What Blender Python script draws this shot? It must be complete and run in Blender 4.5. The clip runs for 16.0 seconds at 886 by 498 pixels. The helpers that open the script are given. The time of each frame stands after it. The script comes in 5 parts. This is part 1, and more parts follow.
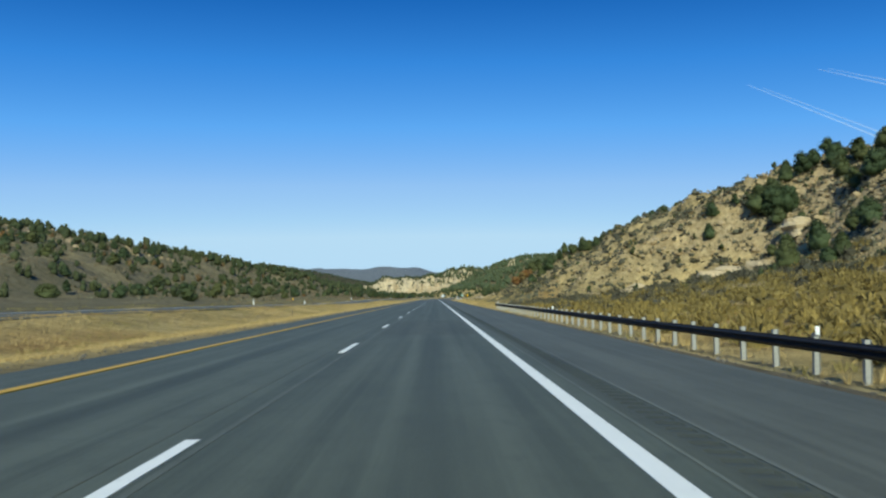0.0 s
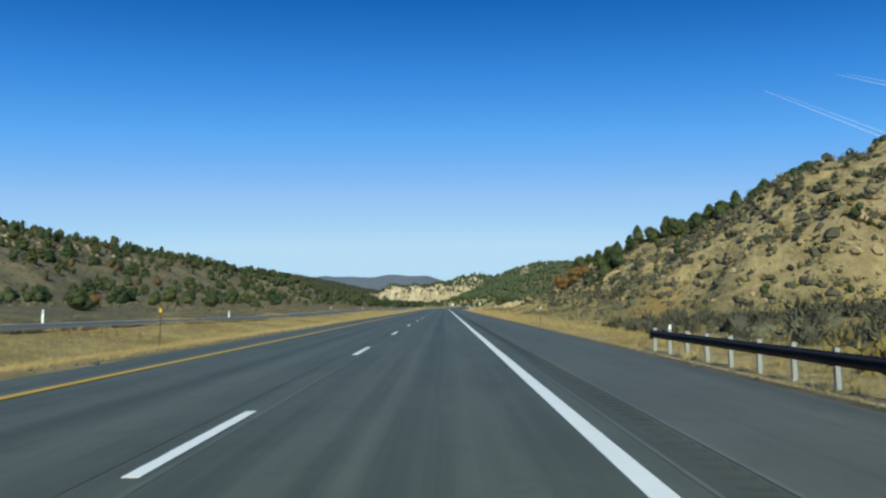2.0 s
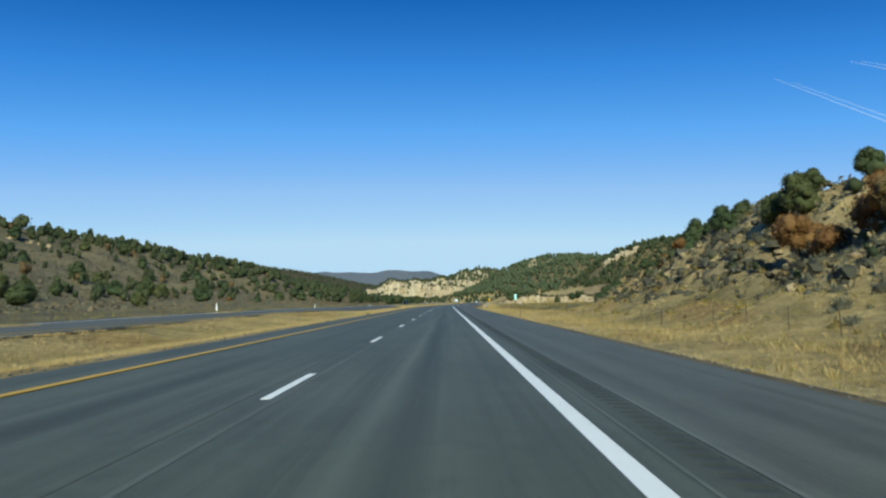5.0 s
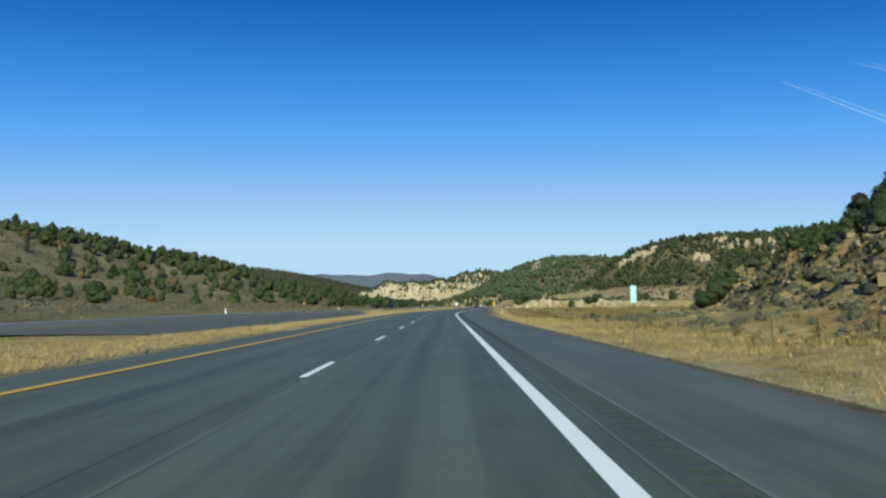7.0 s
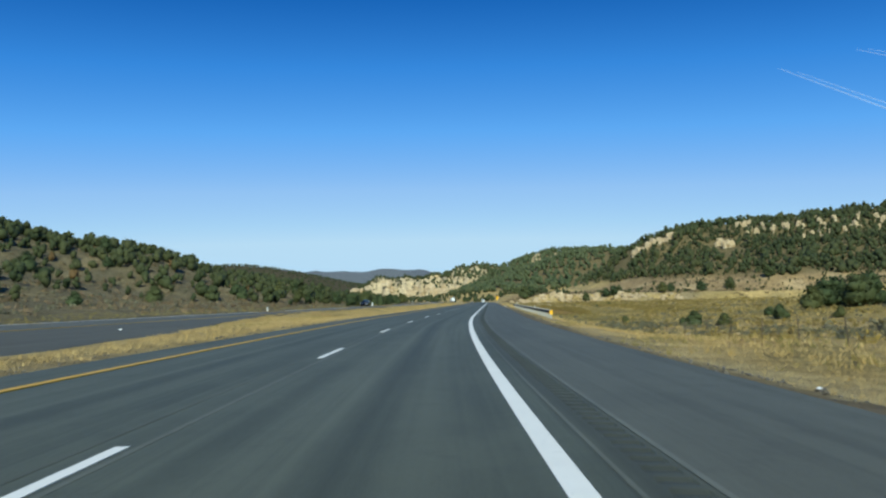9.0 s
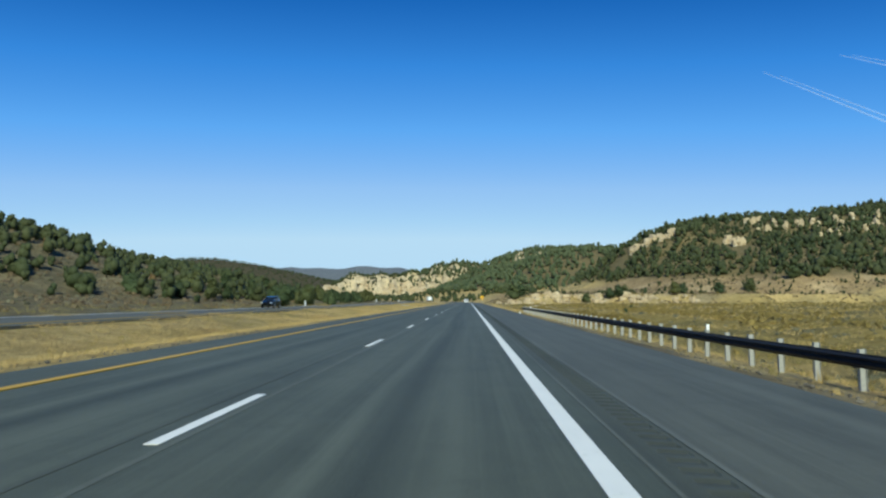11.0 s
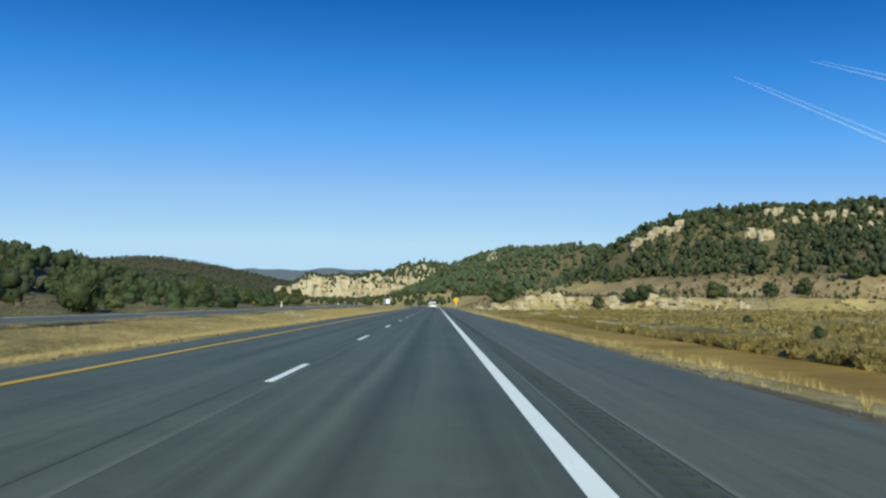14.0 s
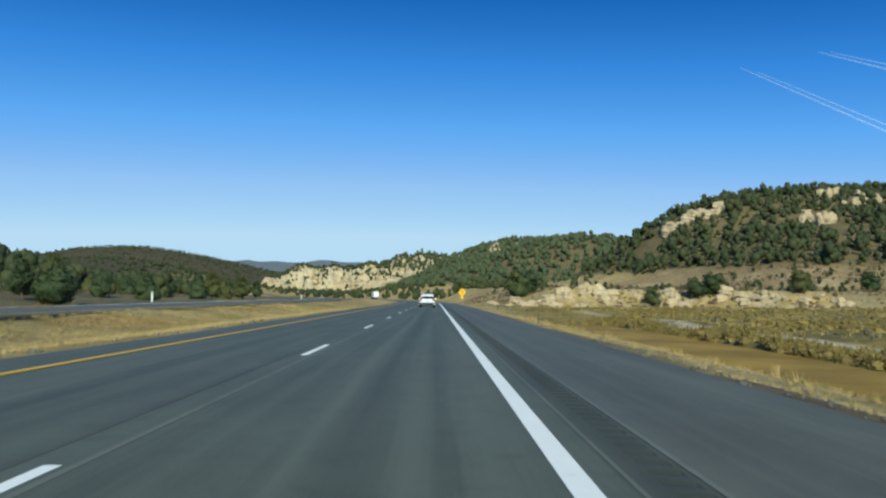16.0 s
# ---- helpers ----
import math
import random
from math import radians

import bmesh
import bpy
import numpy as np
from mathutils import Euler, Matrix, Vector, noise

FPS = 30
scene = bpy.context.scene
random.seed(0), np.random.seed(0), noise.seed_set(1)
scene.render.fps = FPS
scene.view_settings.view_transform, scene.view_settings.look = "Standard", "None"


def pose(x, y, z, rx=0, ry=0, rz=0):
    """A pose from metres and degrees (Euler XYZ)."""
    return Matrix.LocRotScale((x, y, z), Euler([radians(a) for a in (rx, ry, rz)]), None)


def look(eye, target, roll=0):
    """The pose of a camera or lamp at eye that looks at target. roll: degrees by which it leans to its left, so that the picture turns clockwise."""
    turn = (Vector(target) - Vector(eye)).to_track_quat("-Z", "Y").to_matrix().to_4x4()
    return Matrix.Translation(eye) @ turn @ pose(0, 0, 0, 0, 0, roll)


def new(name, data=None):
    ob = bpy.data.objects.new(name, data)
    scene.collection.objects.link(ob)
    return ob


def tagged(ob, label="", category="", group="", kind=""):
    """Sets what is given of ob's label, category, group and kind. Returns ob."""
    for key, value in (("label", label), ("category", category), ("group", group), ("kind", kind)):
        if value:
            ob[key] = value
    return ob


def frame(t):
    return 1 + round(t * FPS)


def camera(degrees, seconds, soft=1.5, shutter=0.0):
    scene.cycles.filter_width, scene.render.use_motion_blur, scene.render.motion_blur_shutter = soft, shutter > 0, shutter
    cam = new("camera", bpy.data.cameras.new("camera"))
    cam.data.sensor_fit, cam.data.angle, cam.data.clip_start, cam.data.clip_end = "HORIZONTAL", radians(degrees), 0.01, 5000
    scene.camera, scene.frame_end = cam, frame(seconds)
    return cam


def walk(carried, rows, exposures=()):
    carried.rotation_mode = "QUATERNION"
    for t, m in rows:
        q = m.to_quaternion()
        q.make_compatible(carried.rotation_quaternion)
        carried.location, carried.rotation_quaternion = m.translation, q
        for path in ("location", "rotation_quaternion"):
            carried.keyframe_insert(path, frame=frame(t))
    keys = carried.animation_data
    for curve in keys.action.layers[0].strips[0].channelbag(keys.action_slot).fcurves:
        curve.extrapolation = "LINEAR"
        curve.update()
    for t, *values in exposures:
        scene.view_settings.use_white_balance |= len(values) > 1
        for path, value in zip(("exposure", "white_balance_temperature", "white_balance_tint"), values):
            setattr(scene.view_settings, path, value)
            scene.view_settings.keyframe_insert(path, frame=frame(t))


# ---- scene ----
cam = camera(66.3, 16.0, soft=2.35, shutter=0.04)
# seconds, eye, target, roll
PATH = [
    (0.0, (2.10, -0.12, 1.219), (3.27, 99.64, 8.24), -0.48),
    (0.5, (2.14, 17.99, 1.219), (2.60, 117.78, 7.79), 0.17),
    (1.0, (2.12, 35.41, 1.219), (2.30, 135.08, 9.35), -0.14),
    (1.5, (2.17, 53.54, 1.219), (2.05, 153.30, 8.20), 0.06),
    (2.0, (2.25, 71.00, 1.219), (2.04, 170.66, 9.55), -0.20),
    (2.5, (2.26, 89.23, 1.219), (1.93, 188.92, 9.16), -0.65),
    (3.0, (2.30, 106.55, 1.219), (1.96, 206.24, 8.93), -0.33),
    (3.5, (2.27, 124.89, 1.219), (1.88, 224.57, 9.17), -0.62),
    (4.0, (2.29, 142.34, 1.219), (1.81, 242.03, 9.04), -0.83),
    (6.5, (2.37, 229.61, 1.219), (1.80, 329.31, 8.92), 0.22),
    (7.0, (2.44, 247.16, 1.219), (1.99, 346.82, 9.48), -0.06),
    (7.5, (2.50, 264.77, 1.219), (2.07, 364.41, 9.59), -0.33),
    (8.0, (2.60, 282.44, 1.219), (2.24, 382.11, 9.40), -0.85),
    (8.5, (2.68, 299.63, 1.219), (2.51, 399.34, 8.88), -0.48),
    (9.0, (2.78, 316.87, 1.219), (3.06, 416.58, 8.85), -0.89),
    (11.5, (6.48, 404.44, 1.219), (10.86, 504.07, 8.61), 0.68),
    (12.0, (7.60, 421.84, 1.219), (13.04, 521.44, 8.27), 1.01),
    (12.5, (8.86, 439.35, 1.219), (15.26, 538.87, 8.63), 0.48),
    (13.0, (10.15, 456.65, 1.219), (17.30, 556.14, 8.43), 0.59),
    (13.5, (11.43, 474.04, 1.219), (19.14, 573.48, 8.46), 0.65),
    (14.0, (12.74, 491.56, 1.219), (20.66, 590.92, 9.27), 0.50),
    (14.5, (13.98, 509.13, 1.219), (21.93, 608.52, 8.86), 0.47),
    (15.0, (15.21, 526.55, 1.219), (23.26, 625.95, 8.61), 0.74),
    (15.5, (16.49, 543.94, 1.219), (24.46, 643.35, 8.64), 0.59),
    (16.0, (17.76, 561.10, 1.219), (25.88, 660.52, 8.35), 0.81),
]
walk(cam, [(t, look(eye, target, roll)) for t, eye, target, roll in PATH], [(0.0, -0.14, 6200, -3), (16.0, -0.14, 6200, -3)])

# ---- light ----
SUN_AZ, SUN_EL = 180.0, 34.0     # compass degrees from +y towards +x, and elevation
world = bpy.data.worlds.new("clear_sky")
scene.world = world
world.use_nodes = True
wn = world.node_tree
wn.nodes.clear()
sky = wn.nodes.new("ShaderNodeTexSky")
sky.sky_type, sky.sun_disc = "NISHITA", False
sky.sun_elevation, sky.sun_rotation = radians(SUN_EL), radians(SUN_AZ)
sky.altitude, sky.air_density, sky.dust_density, sky.ozone_density = 2000, 1.0, 1.8, 2.6
bg = wn.nodes.new("ShaderNodeBackground")
bg.inputs["Strength"].default_value = 1.0
wout = wn.nodes.new("ShaderNodeOutputWorld")
rich = wn.nodes.new("ShaderNodeHueSaturation")
rich.inputs["Hue"].default_value, rich.inputs["Saturation"].default_value, rich.inputs["Value"].default_value = 0.510, 1.10, 0.13
deep = wn.nodes.new("ShaderNodeGamma")
deep.inputs["Gamma"].default_value = 1.45
wn.links.new(sky.outputs[0], rich.inputs["Color"])
wn.links.new(rich.outputs[0], deep.inputs["Color"])
# the thin mountain air: deep blue overhead, paling towards the horizon
split = wn.nodes.new("ShaderNodeSeparateColor")
level = wn.nodes.new("ShaderNodeMath")
level.operation, level.use_clamp = "MULTIPLY", True
level.inputs[1].default_value = 1.30
air = wn.nodes.new("ShaderNodeValToRGB")
TONES = [(0.0, (0.008, 0.082, 0.37)), (0.125, (0.016, 0.127, 0.50)), (0.197, (0.058, 0.265, 0.79)), (0.314, (0.150, 0.425, 0.98)), (0.544, (0.36, 0.585, 0.99)), (0.80, (0.475, 0.70, 1.0)), (1.0, (0.58, 0.77, 1.0))]
while len(air.color_ramp.elements) < len(TONES):
    air.color_ramp.elements.new(0.5)
for stop, (at, tone) in zip(air.color_ramp.elements, TONES):
    stop.position, stop.color = at, (*tone, 1.0)
wn.links.new(deep.outputs[0], split.inputs[0])
wn.links.new(split.outputs[1], level.inputs[0])
wn.links.new(level.outputs[0], air.inputs[0])
wn.links.new(air.outputs[0], bg.inputs[0])
wn.links.new(bg.outputs[0], wout.inputs[0])
sun = new("sun", bpy.data.lights.new("sun", "SUN"))
sun.data.energy, sun.data.angle, sun.data.color = 5.0, radians(0.5), (0.98, 0.95, 0.76)
az, el = radians(SUN_AZ), radians(SUN_EL)
sun.matrix_world = look((0, 0, 60), (-math.sin(az) * math.cos(el), -math.cos(az) * math.cos(el), 60 - math.sin(el)))

# ---- materials ----


class Nodes:
    """A short way to write a node material."""

    def __init__(self, name, rough=0.9, metal=0.0, spec=0.3):
        self.mat = bpy.data.materials.new(name)
        self.mat.use_nodes = True
        self.t = self.mat.node_tree
        self.b = self.t.nodes["Principled BSDF"]
        self.b.inputs["Roughness"].default_value = rough
        self.b.inputs["Metallic"].default_value = metal
        self.b.inputs["Specular IOR Level"].default_value = spec
        self.co = self.t.nodes.new("ShaderNodeTexCoord").outputs["Object"]

    def link(self, a, b):
        self.t.links.new(a, b)
        return self

    def stretch(self, x, y, z):
        m = self.t.nodes.new("ShaderNodeMapping")
        m.inputs["Scale"].default_value = (x, y, z)
        self.link(self.co, m.inputs["Vector"])
        return m.outputs[0]

    def noise(self, scale, detail=4.0, rough=0.6, co=None):
        n = self.t.nodes.new("ShaderNodeTexNoise")
        n.inputs["Scale"].default_value, n.inputs["Detail"].default_value, n.inputs["Roughness"].default_value = scale, detail, rough
        self.link(co or self.co, n.inputs["Vector"])
        return n.outputs["Fac"]

    def span(self, fac, lo, hi, a=0.0, b=1.0):
        m = self.t.nodes.new("ShaderNodeMapRange")
        m.inputs[1].default_value, m.inputs[2].default_value, m.inputs[3].default_value, m.inputs[4].default_value = lo, hi, a, b
        self.link(fac, m.inputs[0])
        return m.outputs[0]

    def mix(self, fac, a, b, mode="MIX"):
        m = self.t.nodes.new("ShaderNodeMix")
        m.data_type, m.blend_type = "RGBA", mode
        for s, v in ((0, fac), (6, a), (7, b)):
            if isinstance(v, (int, float)):
                m.inputs[s].default_value = v
            elif isinstance(v, tuple):
                m.inputs[s].default_value = (*v, 1.0)
            else:
                self.link(v, m.inputs[s])
        return m.outputs[2]

    def color(self, c):
        if isinstance(c, tuple):
            self.b.inputs["Base Color"].default_value = (*c, 1.0)
        else:
            self.link(c, self.b.inputs["Base Color"])
        return self

    def bump(self, fac, strength=0.3, distance=0.02):
        n = self.t.nodes.new("ShaderNodeBump")
        n.inputs["Strength"].default_value, n.inputs["Distance"].default_value = strength, distance
        self.link(fac, n.inputs["Height"])
        self.link(n.outputs[0], self.b.inputs["Normal"])
        return self

    def random(self):
        return self.t.nodes.new("ShaderNodeObjectInfo").outputs["Random"]

    def island(self):
        return self.t.nodes.new("ShaderNodeNewGeometry").outputs["Random Per Island"]

    def axis(self, k):
        n = self.t.nodes.new("ShaderNodeSeparateXYZ")
        self.link(self.co, n.inputs[0])
        return n.outputs[k]

    def calc(self, operation, a, b=0.0):
        n = self.t.nodes.new("ShaderNodeMath")
        n.operation = operation
        for s, v in ((0, a), (1, b)):
            if isinstance(v, (int, float)):
                n.inputs[s].default_value = v
            else:
                self.link(v, n.inputs[s])
        return n.outputs[0]

    def add(self, a, b):
        return self.calc("ADD", a, b)

    def times(self, a, b):
        return self.calc("MULTIPLY", a, b)

    def absolute(self, a):
        return self.calc("ABSOLUTE", a)

    def attribute(self, name):
        a = self.t.nodes.new("ShaderNodeAttribute")
        a.attribute_name = name
        return a.outputs["Vector" if name == "lane" else "Color"]


def m_asphalt(name, dark, light, lanes=(), spec=0.26):
    """Worn asphalt: aggregate grain, long streaks along the road, wide blotches, and an oil strip along each lane's middle."""
    m = Nodes(name, 0.65, 0, spec)
    m.co = m.attribute("lane")
    grain = m.noise(45, 3, 0.7)
    long = m.noise(1.0, 5, 0.62, m.stretch(2.1, 0.022, 1))
    fine = m.noise(1.0, 3, 0.6, m.stretch(7.0, 0.06, 1))
    blotch = m.noise(0.5, 5, 0.6, m.stretch(1, 0.25, 1))
    c = m.mix(m.span(long, 0.41, 0.59), dark, light)
    c = m.mix(m.span(fine, 0.52, 0.72, 0, 0.55), c, tuple(1.35 * v for v in light))
    c = m.mix(m.span(blotch, 0.42, 0.7, 0, 0.6), c, tuple(0.66 * v for v in dark))
    c = m.mix(m.span(m.noise(0.7, 6, 0.68, m.stretch(1, 0.6, 1)), 0.42, 0.68, 0, 0.40), c, tuple(1.25 * v for v in light))
    c = m.mix(m.span(m.noise(1.9, 5, 0.7), 0.52, 0.70, 0, 0.5), c, tuple(0.72 * v for v in dark))
    if lanes:
        waver = m.span(m.noise(1.0, 3, 0.5, m.stretch(0.02, 0.035, 1)), 0.3, 0.7, -0.16, 0.16)
        strength = m.noise(1.0, 4, 0.6, m.stretch(0.3, 0.04, 1))
        across = m.add(m.axis(0), waver)
        for x in lanes:
            for at, half, tone, amount in ((x, 0.34, tuple(0.52 * v for v in dark), 0.9), (x - 0.40, 0.15, tuple(1.35 * v for v in light), 0.7),
                                           (x + 0.55, 0.20, tuple(1.2 * v for v in light), 0.5)):
                near = m.span(m.absolute(m.add(across, -at)), 0.0, half, 1.0, 0.0)
                c = m.mix(m.times(near, m.span(strength, 0.32, 0.60, 0.15 * amount, amount)), c, tone)
    c = m.mix(m.span(grain, 0.3, 0.7, 0.0, 0.5), c, tuple(1.5 * v for v in light))
    return m.color(c).bump(grain, 0.5, 0.006).mat


def m_paint(name, col, under, wear=0.5):
    m = Nodes(name, 0.6, 0, 0.4)
    w = m.noise(9, 6, 0.75)
    c = m.mix(m.span(w, 0.60, 0.72, 0, wear), col, under)
    c = m.mix(m.span(m.noise(1.3, 3), 0.3, 0.75, 0, 0.25), c, tuple(0.7 * v for v in col))
    return m.color(c).bump(m.noise(70, 2), 0.4, 0.004).mat


def m_plain(name, col, rough=0.6, metal=0.0, vary=0.25, scale=6.0, bump=0.15):
    m = Nodes(name, rough, metal, 0.4)
    n = m.noise(scale, 5, 0.6)
    c = m.mix(m.span(n, 0.3, 0.7), tuple((1 - vary) * v for v in col), tuple((1 + vary) * v for v in col))
    return m.color(c).bump(m.noise(scale * 6, 3), bump, 0.006).mat


def m_leaf(name, a, b, c, per="random"):
    """Foliage: the tone differs from plant to plant and from spray to spray."""
    m = Nodes(name, 0.75, 0, 0.25)
    col = m.mix(m.island(), a, b)
    col = m.mix(m.span(m.random() if per == "random" else m.noise(0.05, 2), 0.35, 1.0, 0, 0.8), col, c)
    return m.color(col).mat


ASPHALT = m_asphalt("travelled_asphalt", (0.048, 0.052, 0.036), (0.090, 0.096, 0.069), (1.95, -1.85))
SHOULDER = m_asphalt("shoulder_asphalt", (0.059, 0.059, 0.043), (0.101, 0.102, 0.077))
SEALED = m_asphalt("fresh_sealed_asphalt", (0.043, 0.045, 0.031), (0.081, 0.083, 0.058))
FAR_ASPHALT = m_asphalt("opposite_asphalt", (0.078, 0.075, 0.055), (0.118, 0.112, 0.083), spec=0.15)
SEAM = m_asphalt("pale_seam_asphalt", (0.067, 0.07, 0.052), (0.123, 0.127, 0.096))
PALE_SEAM = m_asphalt("dusty_seam_asphalt", (0.077, 0.078, 0.061), (0.13, 0.132, 0.104))
GROOVE = m_asphalt("milled_groove_asphalt", (0.032, 0.034, 0.023), (0.058, 0.06, 0.042))
BAND = m_asphalt("lane_edge_asphalt", (0.041, 0.042, 0.029), (0.072, 0.074, 0.051))
APRON = m_asphalt("apron_asphalt", (0.066, 0.061, 0.043), (0.100, 0.093, 0.066), spec=0.15)
WHITE_LINE = m_paint("white_road_paint", (0.84, 0.81, 0.74), (0.16, 0.16, 0.15), 0.45)
YELLOW_LINE = m_paint("yellow_road_paint", (0.55, 0.32, 0.028), (0.12, 0.10, 0.07), 0.45)
RUST_STEEL = m_plain("weathering_steel", (0.017, 0.014, 0.013), 0.65, 0.2, 0.4, 4.0)
PALE_STEEL = m_plain("dull_galvanised_post", (0.33, 0.325, 0.305), 0.7, 0.1, 0.18, 10.0, 0.2)
BLACK_WOOD = m_plain("blackened_wood_block", (0.035, 0.030, 0.026), 0.9, 0, 0.3, 12.0, 0.3)
GALV = m_plain("galvanised_steel", (0.42, 0.43, 0.44), 0.45, 0.6, 0.15, 9.0)
WHITE_REFLECT = m_plain("white_reflective_sheet", (0.86, 0.87, 0.88), 0.35, 0, 0.05, 9.0)
YELLOW_SIGN = m_plain("yellow_sign_sheet", (0.85, 0.46, 0.015), 0.4, 0, 0.08, 5.0, 0.03)
BLACK_PRINT = m_plain("black_print", (0.015, 0.015, 0.015), 0.5, 0, 0.2, 5.0, 0.03)
SIGN_PRINT = m_plain("pale_sign_print", (0.58, 0.83, 0.82), 0.35, 0, 0.05, 9.0, 0.03)
# sun glare on the green sheet is put into this pale colour
GREEN_SIGN = m_plain("sunlit_green_sign_sheet", (0.42, 0.74, 0.74), 0.35, 0, 0.1, 6.0, 0.03)
WOOD_POST = m_plain("brown_wood_post", (0.10, 0.075, 0.050), 0.85, 0, 0.35, 14.0, 0.3)
WIRE = m_plain("fence_wire", (0.20, 0.17, 0.15), 0.6, 0.6, 0.2, 20.0)
JUNIPER = m_leaf("juniper_foliage", (0.024, 0.039, 0.015), (0.054, 0.074, 0.029), (0.084, 0.086, 0.027))
FOREST = m_leaf("far_forest_foliage", (0.023, 0.034, 0.012), (0.053, 0.066, 0.025), (0.082, 0.078, 0.029), "noise")
# greener FOREST copy, made paler: haze on the far ridge is in the colour
HAZED_FOREST = m_leaf("hazed_ridge_foliage", (0.045, 0.066, 0.030), (0.080, 0.100, 0.044), (0.105, 0.105, 0.050), "noise")
AUTUMN = m_leaf("autumn_oak_foliage", (0.15, 0.072, 0.024), (0.23, 0.122, 0.038), (0.15, 0.11, 0.04))
AUTUMN_DULL = m_leaf("dull_autumn_foliage", (0.10, 0.055, 0.022), (0.15, 0.090, 0.034), (0.11, 0.09, 0.036))
BARK = m_plain("juniper_bark", (0.11, 0.085, 0.065), 0.95, 0, 0.35, 10.0, 0.5)
SAGE = m_leaf("sagebrush_leaf", (0.075, 0.072, 0.044), (0.165, 0.155, 0.098), (0.14, 0.118, 0.062), "noise")
DARK_SAGE = m_leaf("dark_brush_twig", (0.040, 0.039, 0.026), (0.098, 0.092, 0.060), (0.105, 0.085, 0.045), "noise")
BROWN_BRUSH = m_leaf("brown_brush_twig", (0.085, 0.060, 0.035), (0.19, 0.135, 0.075), (0.13, 0.115, 0.06), "noise")
RABBIT = m_leaf("rabbitbrush_leaf", (0.125, 0.092, 0.028), (0.29, 0.210, 0.060), (0.16, 0.130, 0.046), "noise")
STRAW = m_leaf("dry_grass_blade", (0.32, 0.222, 0.085), (0.60, 0.450, 0.205), (0.38, 0.255, 0.080), "noise")
BUNCH = m_leaf("bunchgrass_blade", (0.115, 0.098, 0.055), (0.31, 0.255, 0.145), (0.18, 0.145, 0.075), "noise")
GREENISH = m_leaf("olive_grass_blade", (0.15, 0.13, 0.045), (0.31, 0.25, 0.085), (0.23, 0.17, 0.05), "noise")


def m_rock(name, a, b, c):
    m = Nodes(name, 0.92, 0, 0.2)
    n = m.noise(0.35, 6, 0.65)
    col = m.mix(m.span(n, 0.35, 0.65), a, b)
    col = m.mix(m.span(m.noise(1.0, 4, 0.6, m.stretch(0.15, 0.15, 1.2)), 0.5, 0.68, 0, 0.7), col, c)
    col = m.mix(m.span(m.noise(5, 5, 0.7), 0.35, 0.7, 0, 0.35), col, tuple(0.5 * v for v in a))
    return m.color(col).bump(m.noise(2.5, 6, 0.7), 0.7, 0.12).mat


ROCK = m_rock("sandstone", (0.33, 0.235, 0.12), (0.46, 0.345, 0.195), (0.55, 0.455, 0.31))
LEDGE_ROCK = m_rock("weathered_ledge_rock", (0.24, 0.175, 0.085), (0.40, 0.30, 0.15), (0.47, 0.38, 0.225))
WHITE_STONE = m_rock("white_broken_stone", (0.42, 0.40, 0.36), (0.55, 0.53, 0.49), (0.64, 0.62, 0.58))
GRAVEL = m_rock("mixed_gravel", (0.10, 0.088, 0.072), (0.22, 0.195, 0.16), (0.32, 0.29, 0.25))
PALE_ROCK = m_rock("pale_sandstone", (0.45, 0.34, 0.20), (0.60, 0.48, 0.31), (0.68, 0.60, 0.46))


def m_ground():
    m = Nodes("ground", 0.97, 0, 0.1)
    base = m.attribute("earth")
    c = m.mix(m.span(m.noise(0.9, 6, 0.7), 0.38, 0.62, 0.0, 0.75), base, m.mix(1.0, base, (0.52, 0.50, 0.46), "MULTIPLY"))
    c = m.mix(m.span(m.noise(0.11, 5, 0.6), 0.42, 0.70, 0.0, 0.6), c, m.mix(1.0, base, (1.28, 1.20, 1.05), "MULTIPLY"))
    c = m.mix(m.span(m.noise(7, 4, 0.7), 0.45, 0.75, 0.0, 0.5), c, m.mix(1.0, base, (0.55, 0.52, 0.50), "MULTIPLY"))
    c = m.mix(m.span(m.noise(0.34, 6, 0.72), 0.47, 0.60, 0.0, 0.6), c, m.mix(1.0, c, (0.66, 0.64, 0.60), "MULTIPLY"))
    return m.color(c).bump(m.noise(1.6, 7, 0.72), 1.0, 0.5).mat


GROUND = m_ground()
m = Nodes("pond_water", 0.6, 0, 0.06)
POND = m.color(m.mix(m.span(m.noise(0.12, 4), 0.35, 0.65), (0.200, 0.120, 0.020), (0.370, 0.230, 0.045))).bump(m.noise(1.2, 4), 0.10, 0.02).mat

# ---- plan of the road ----
# s runs along the broken lane line; off is to the right of it. Heading in radians, left is plus.
BEND_A, BEND_B, TURN_R = 322.0, 373.0, radians(-4.05)
BEND_C, BEND_D, RADIUS = 690.0, 1010.0, 780.0
S = np.arange(-400.0, 4600.0, 1.0)
PSI = TURN_R * np.clip((S - BEND_A) / (BEND_B - BEND_A), 0, 1) + np.clip(S - BEND_C, 0, BEND_D - BEND_C) / RADIUS
CX = np.concatenate([[0], np.cumsum(-np.sin(PSI[:-1]))])
CX -= np.interp(0, S, CX)
CY = -400.0 + np.concatenate([[0], np.cumsum(np.cos(PSI[:-1]))])


def road_at(s, off):
    p = np.interp(s, S, PSI)
    return np.interp(s, S, CX) + off * np.cos(p), np.interp(s, S, CY) + off * np.sin(p)


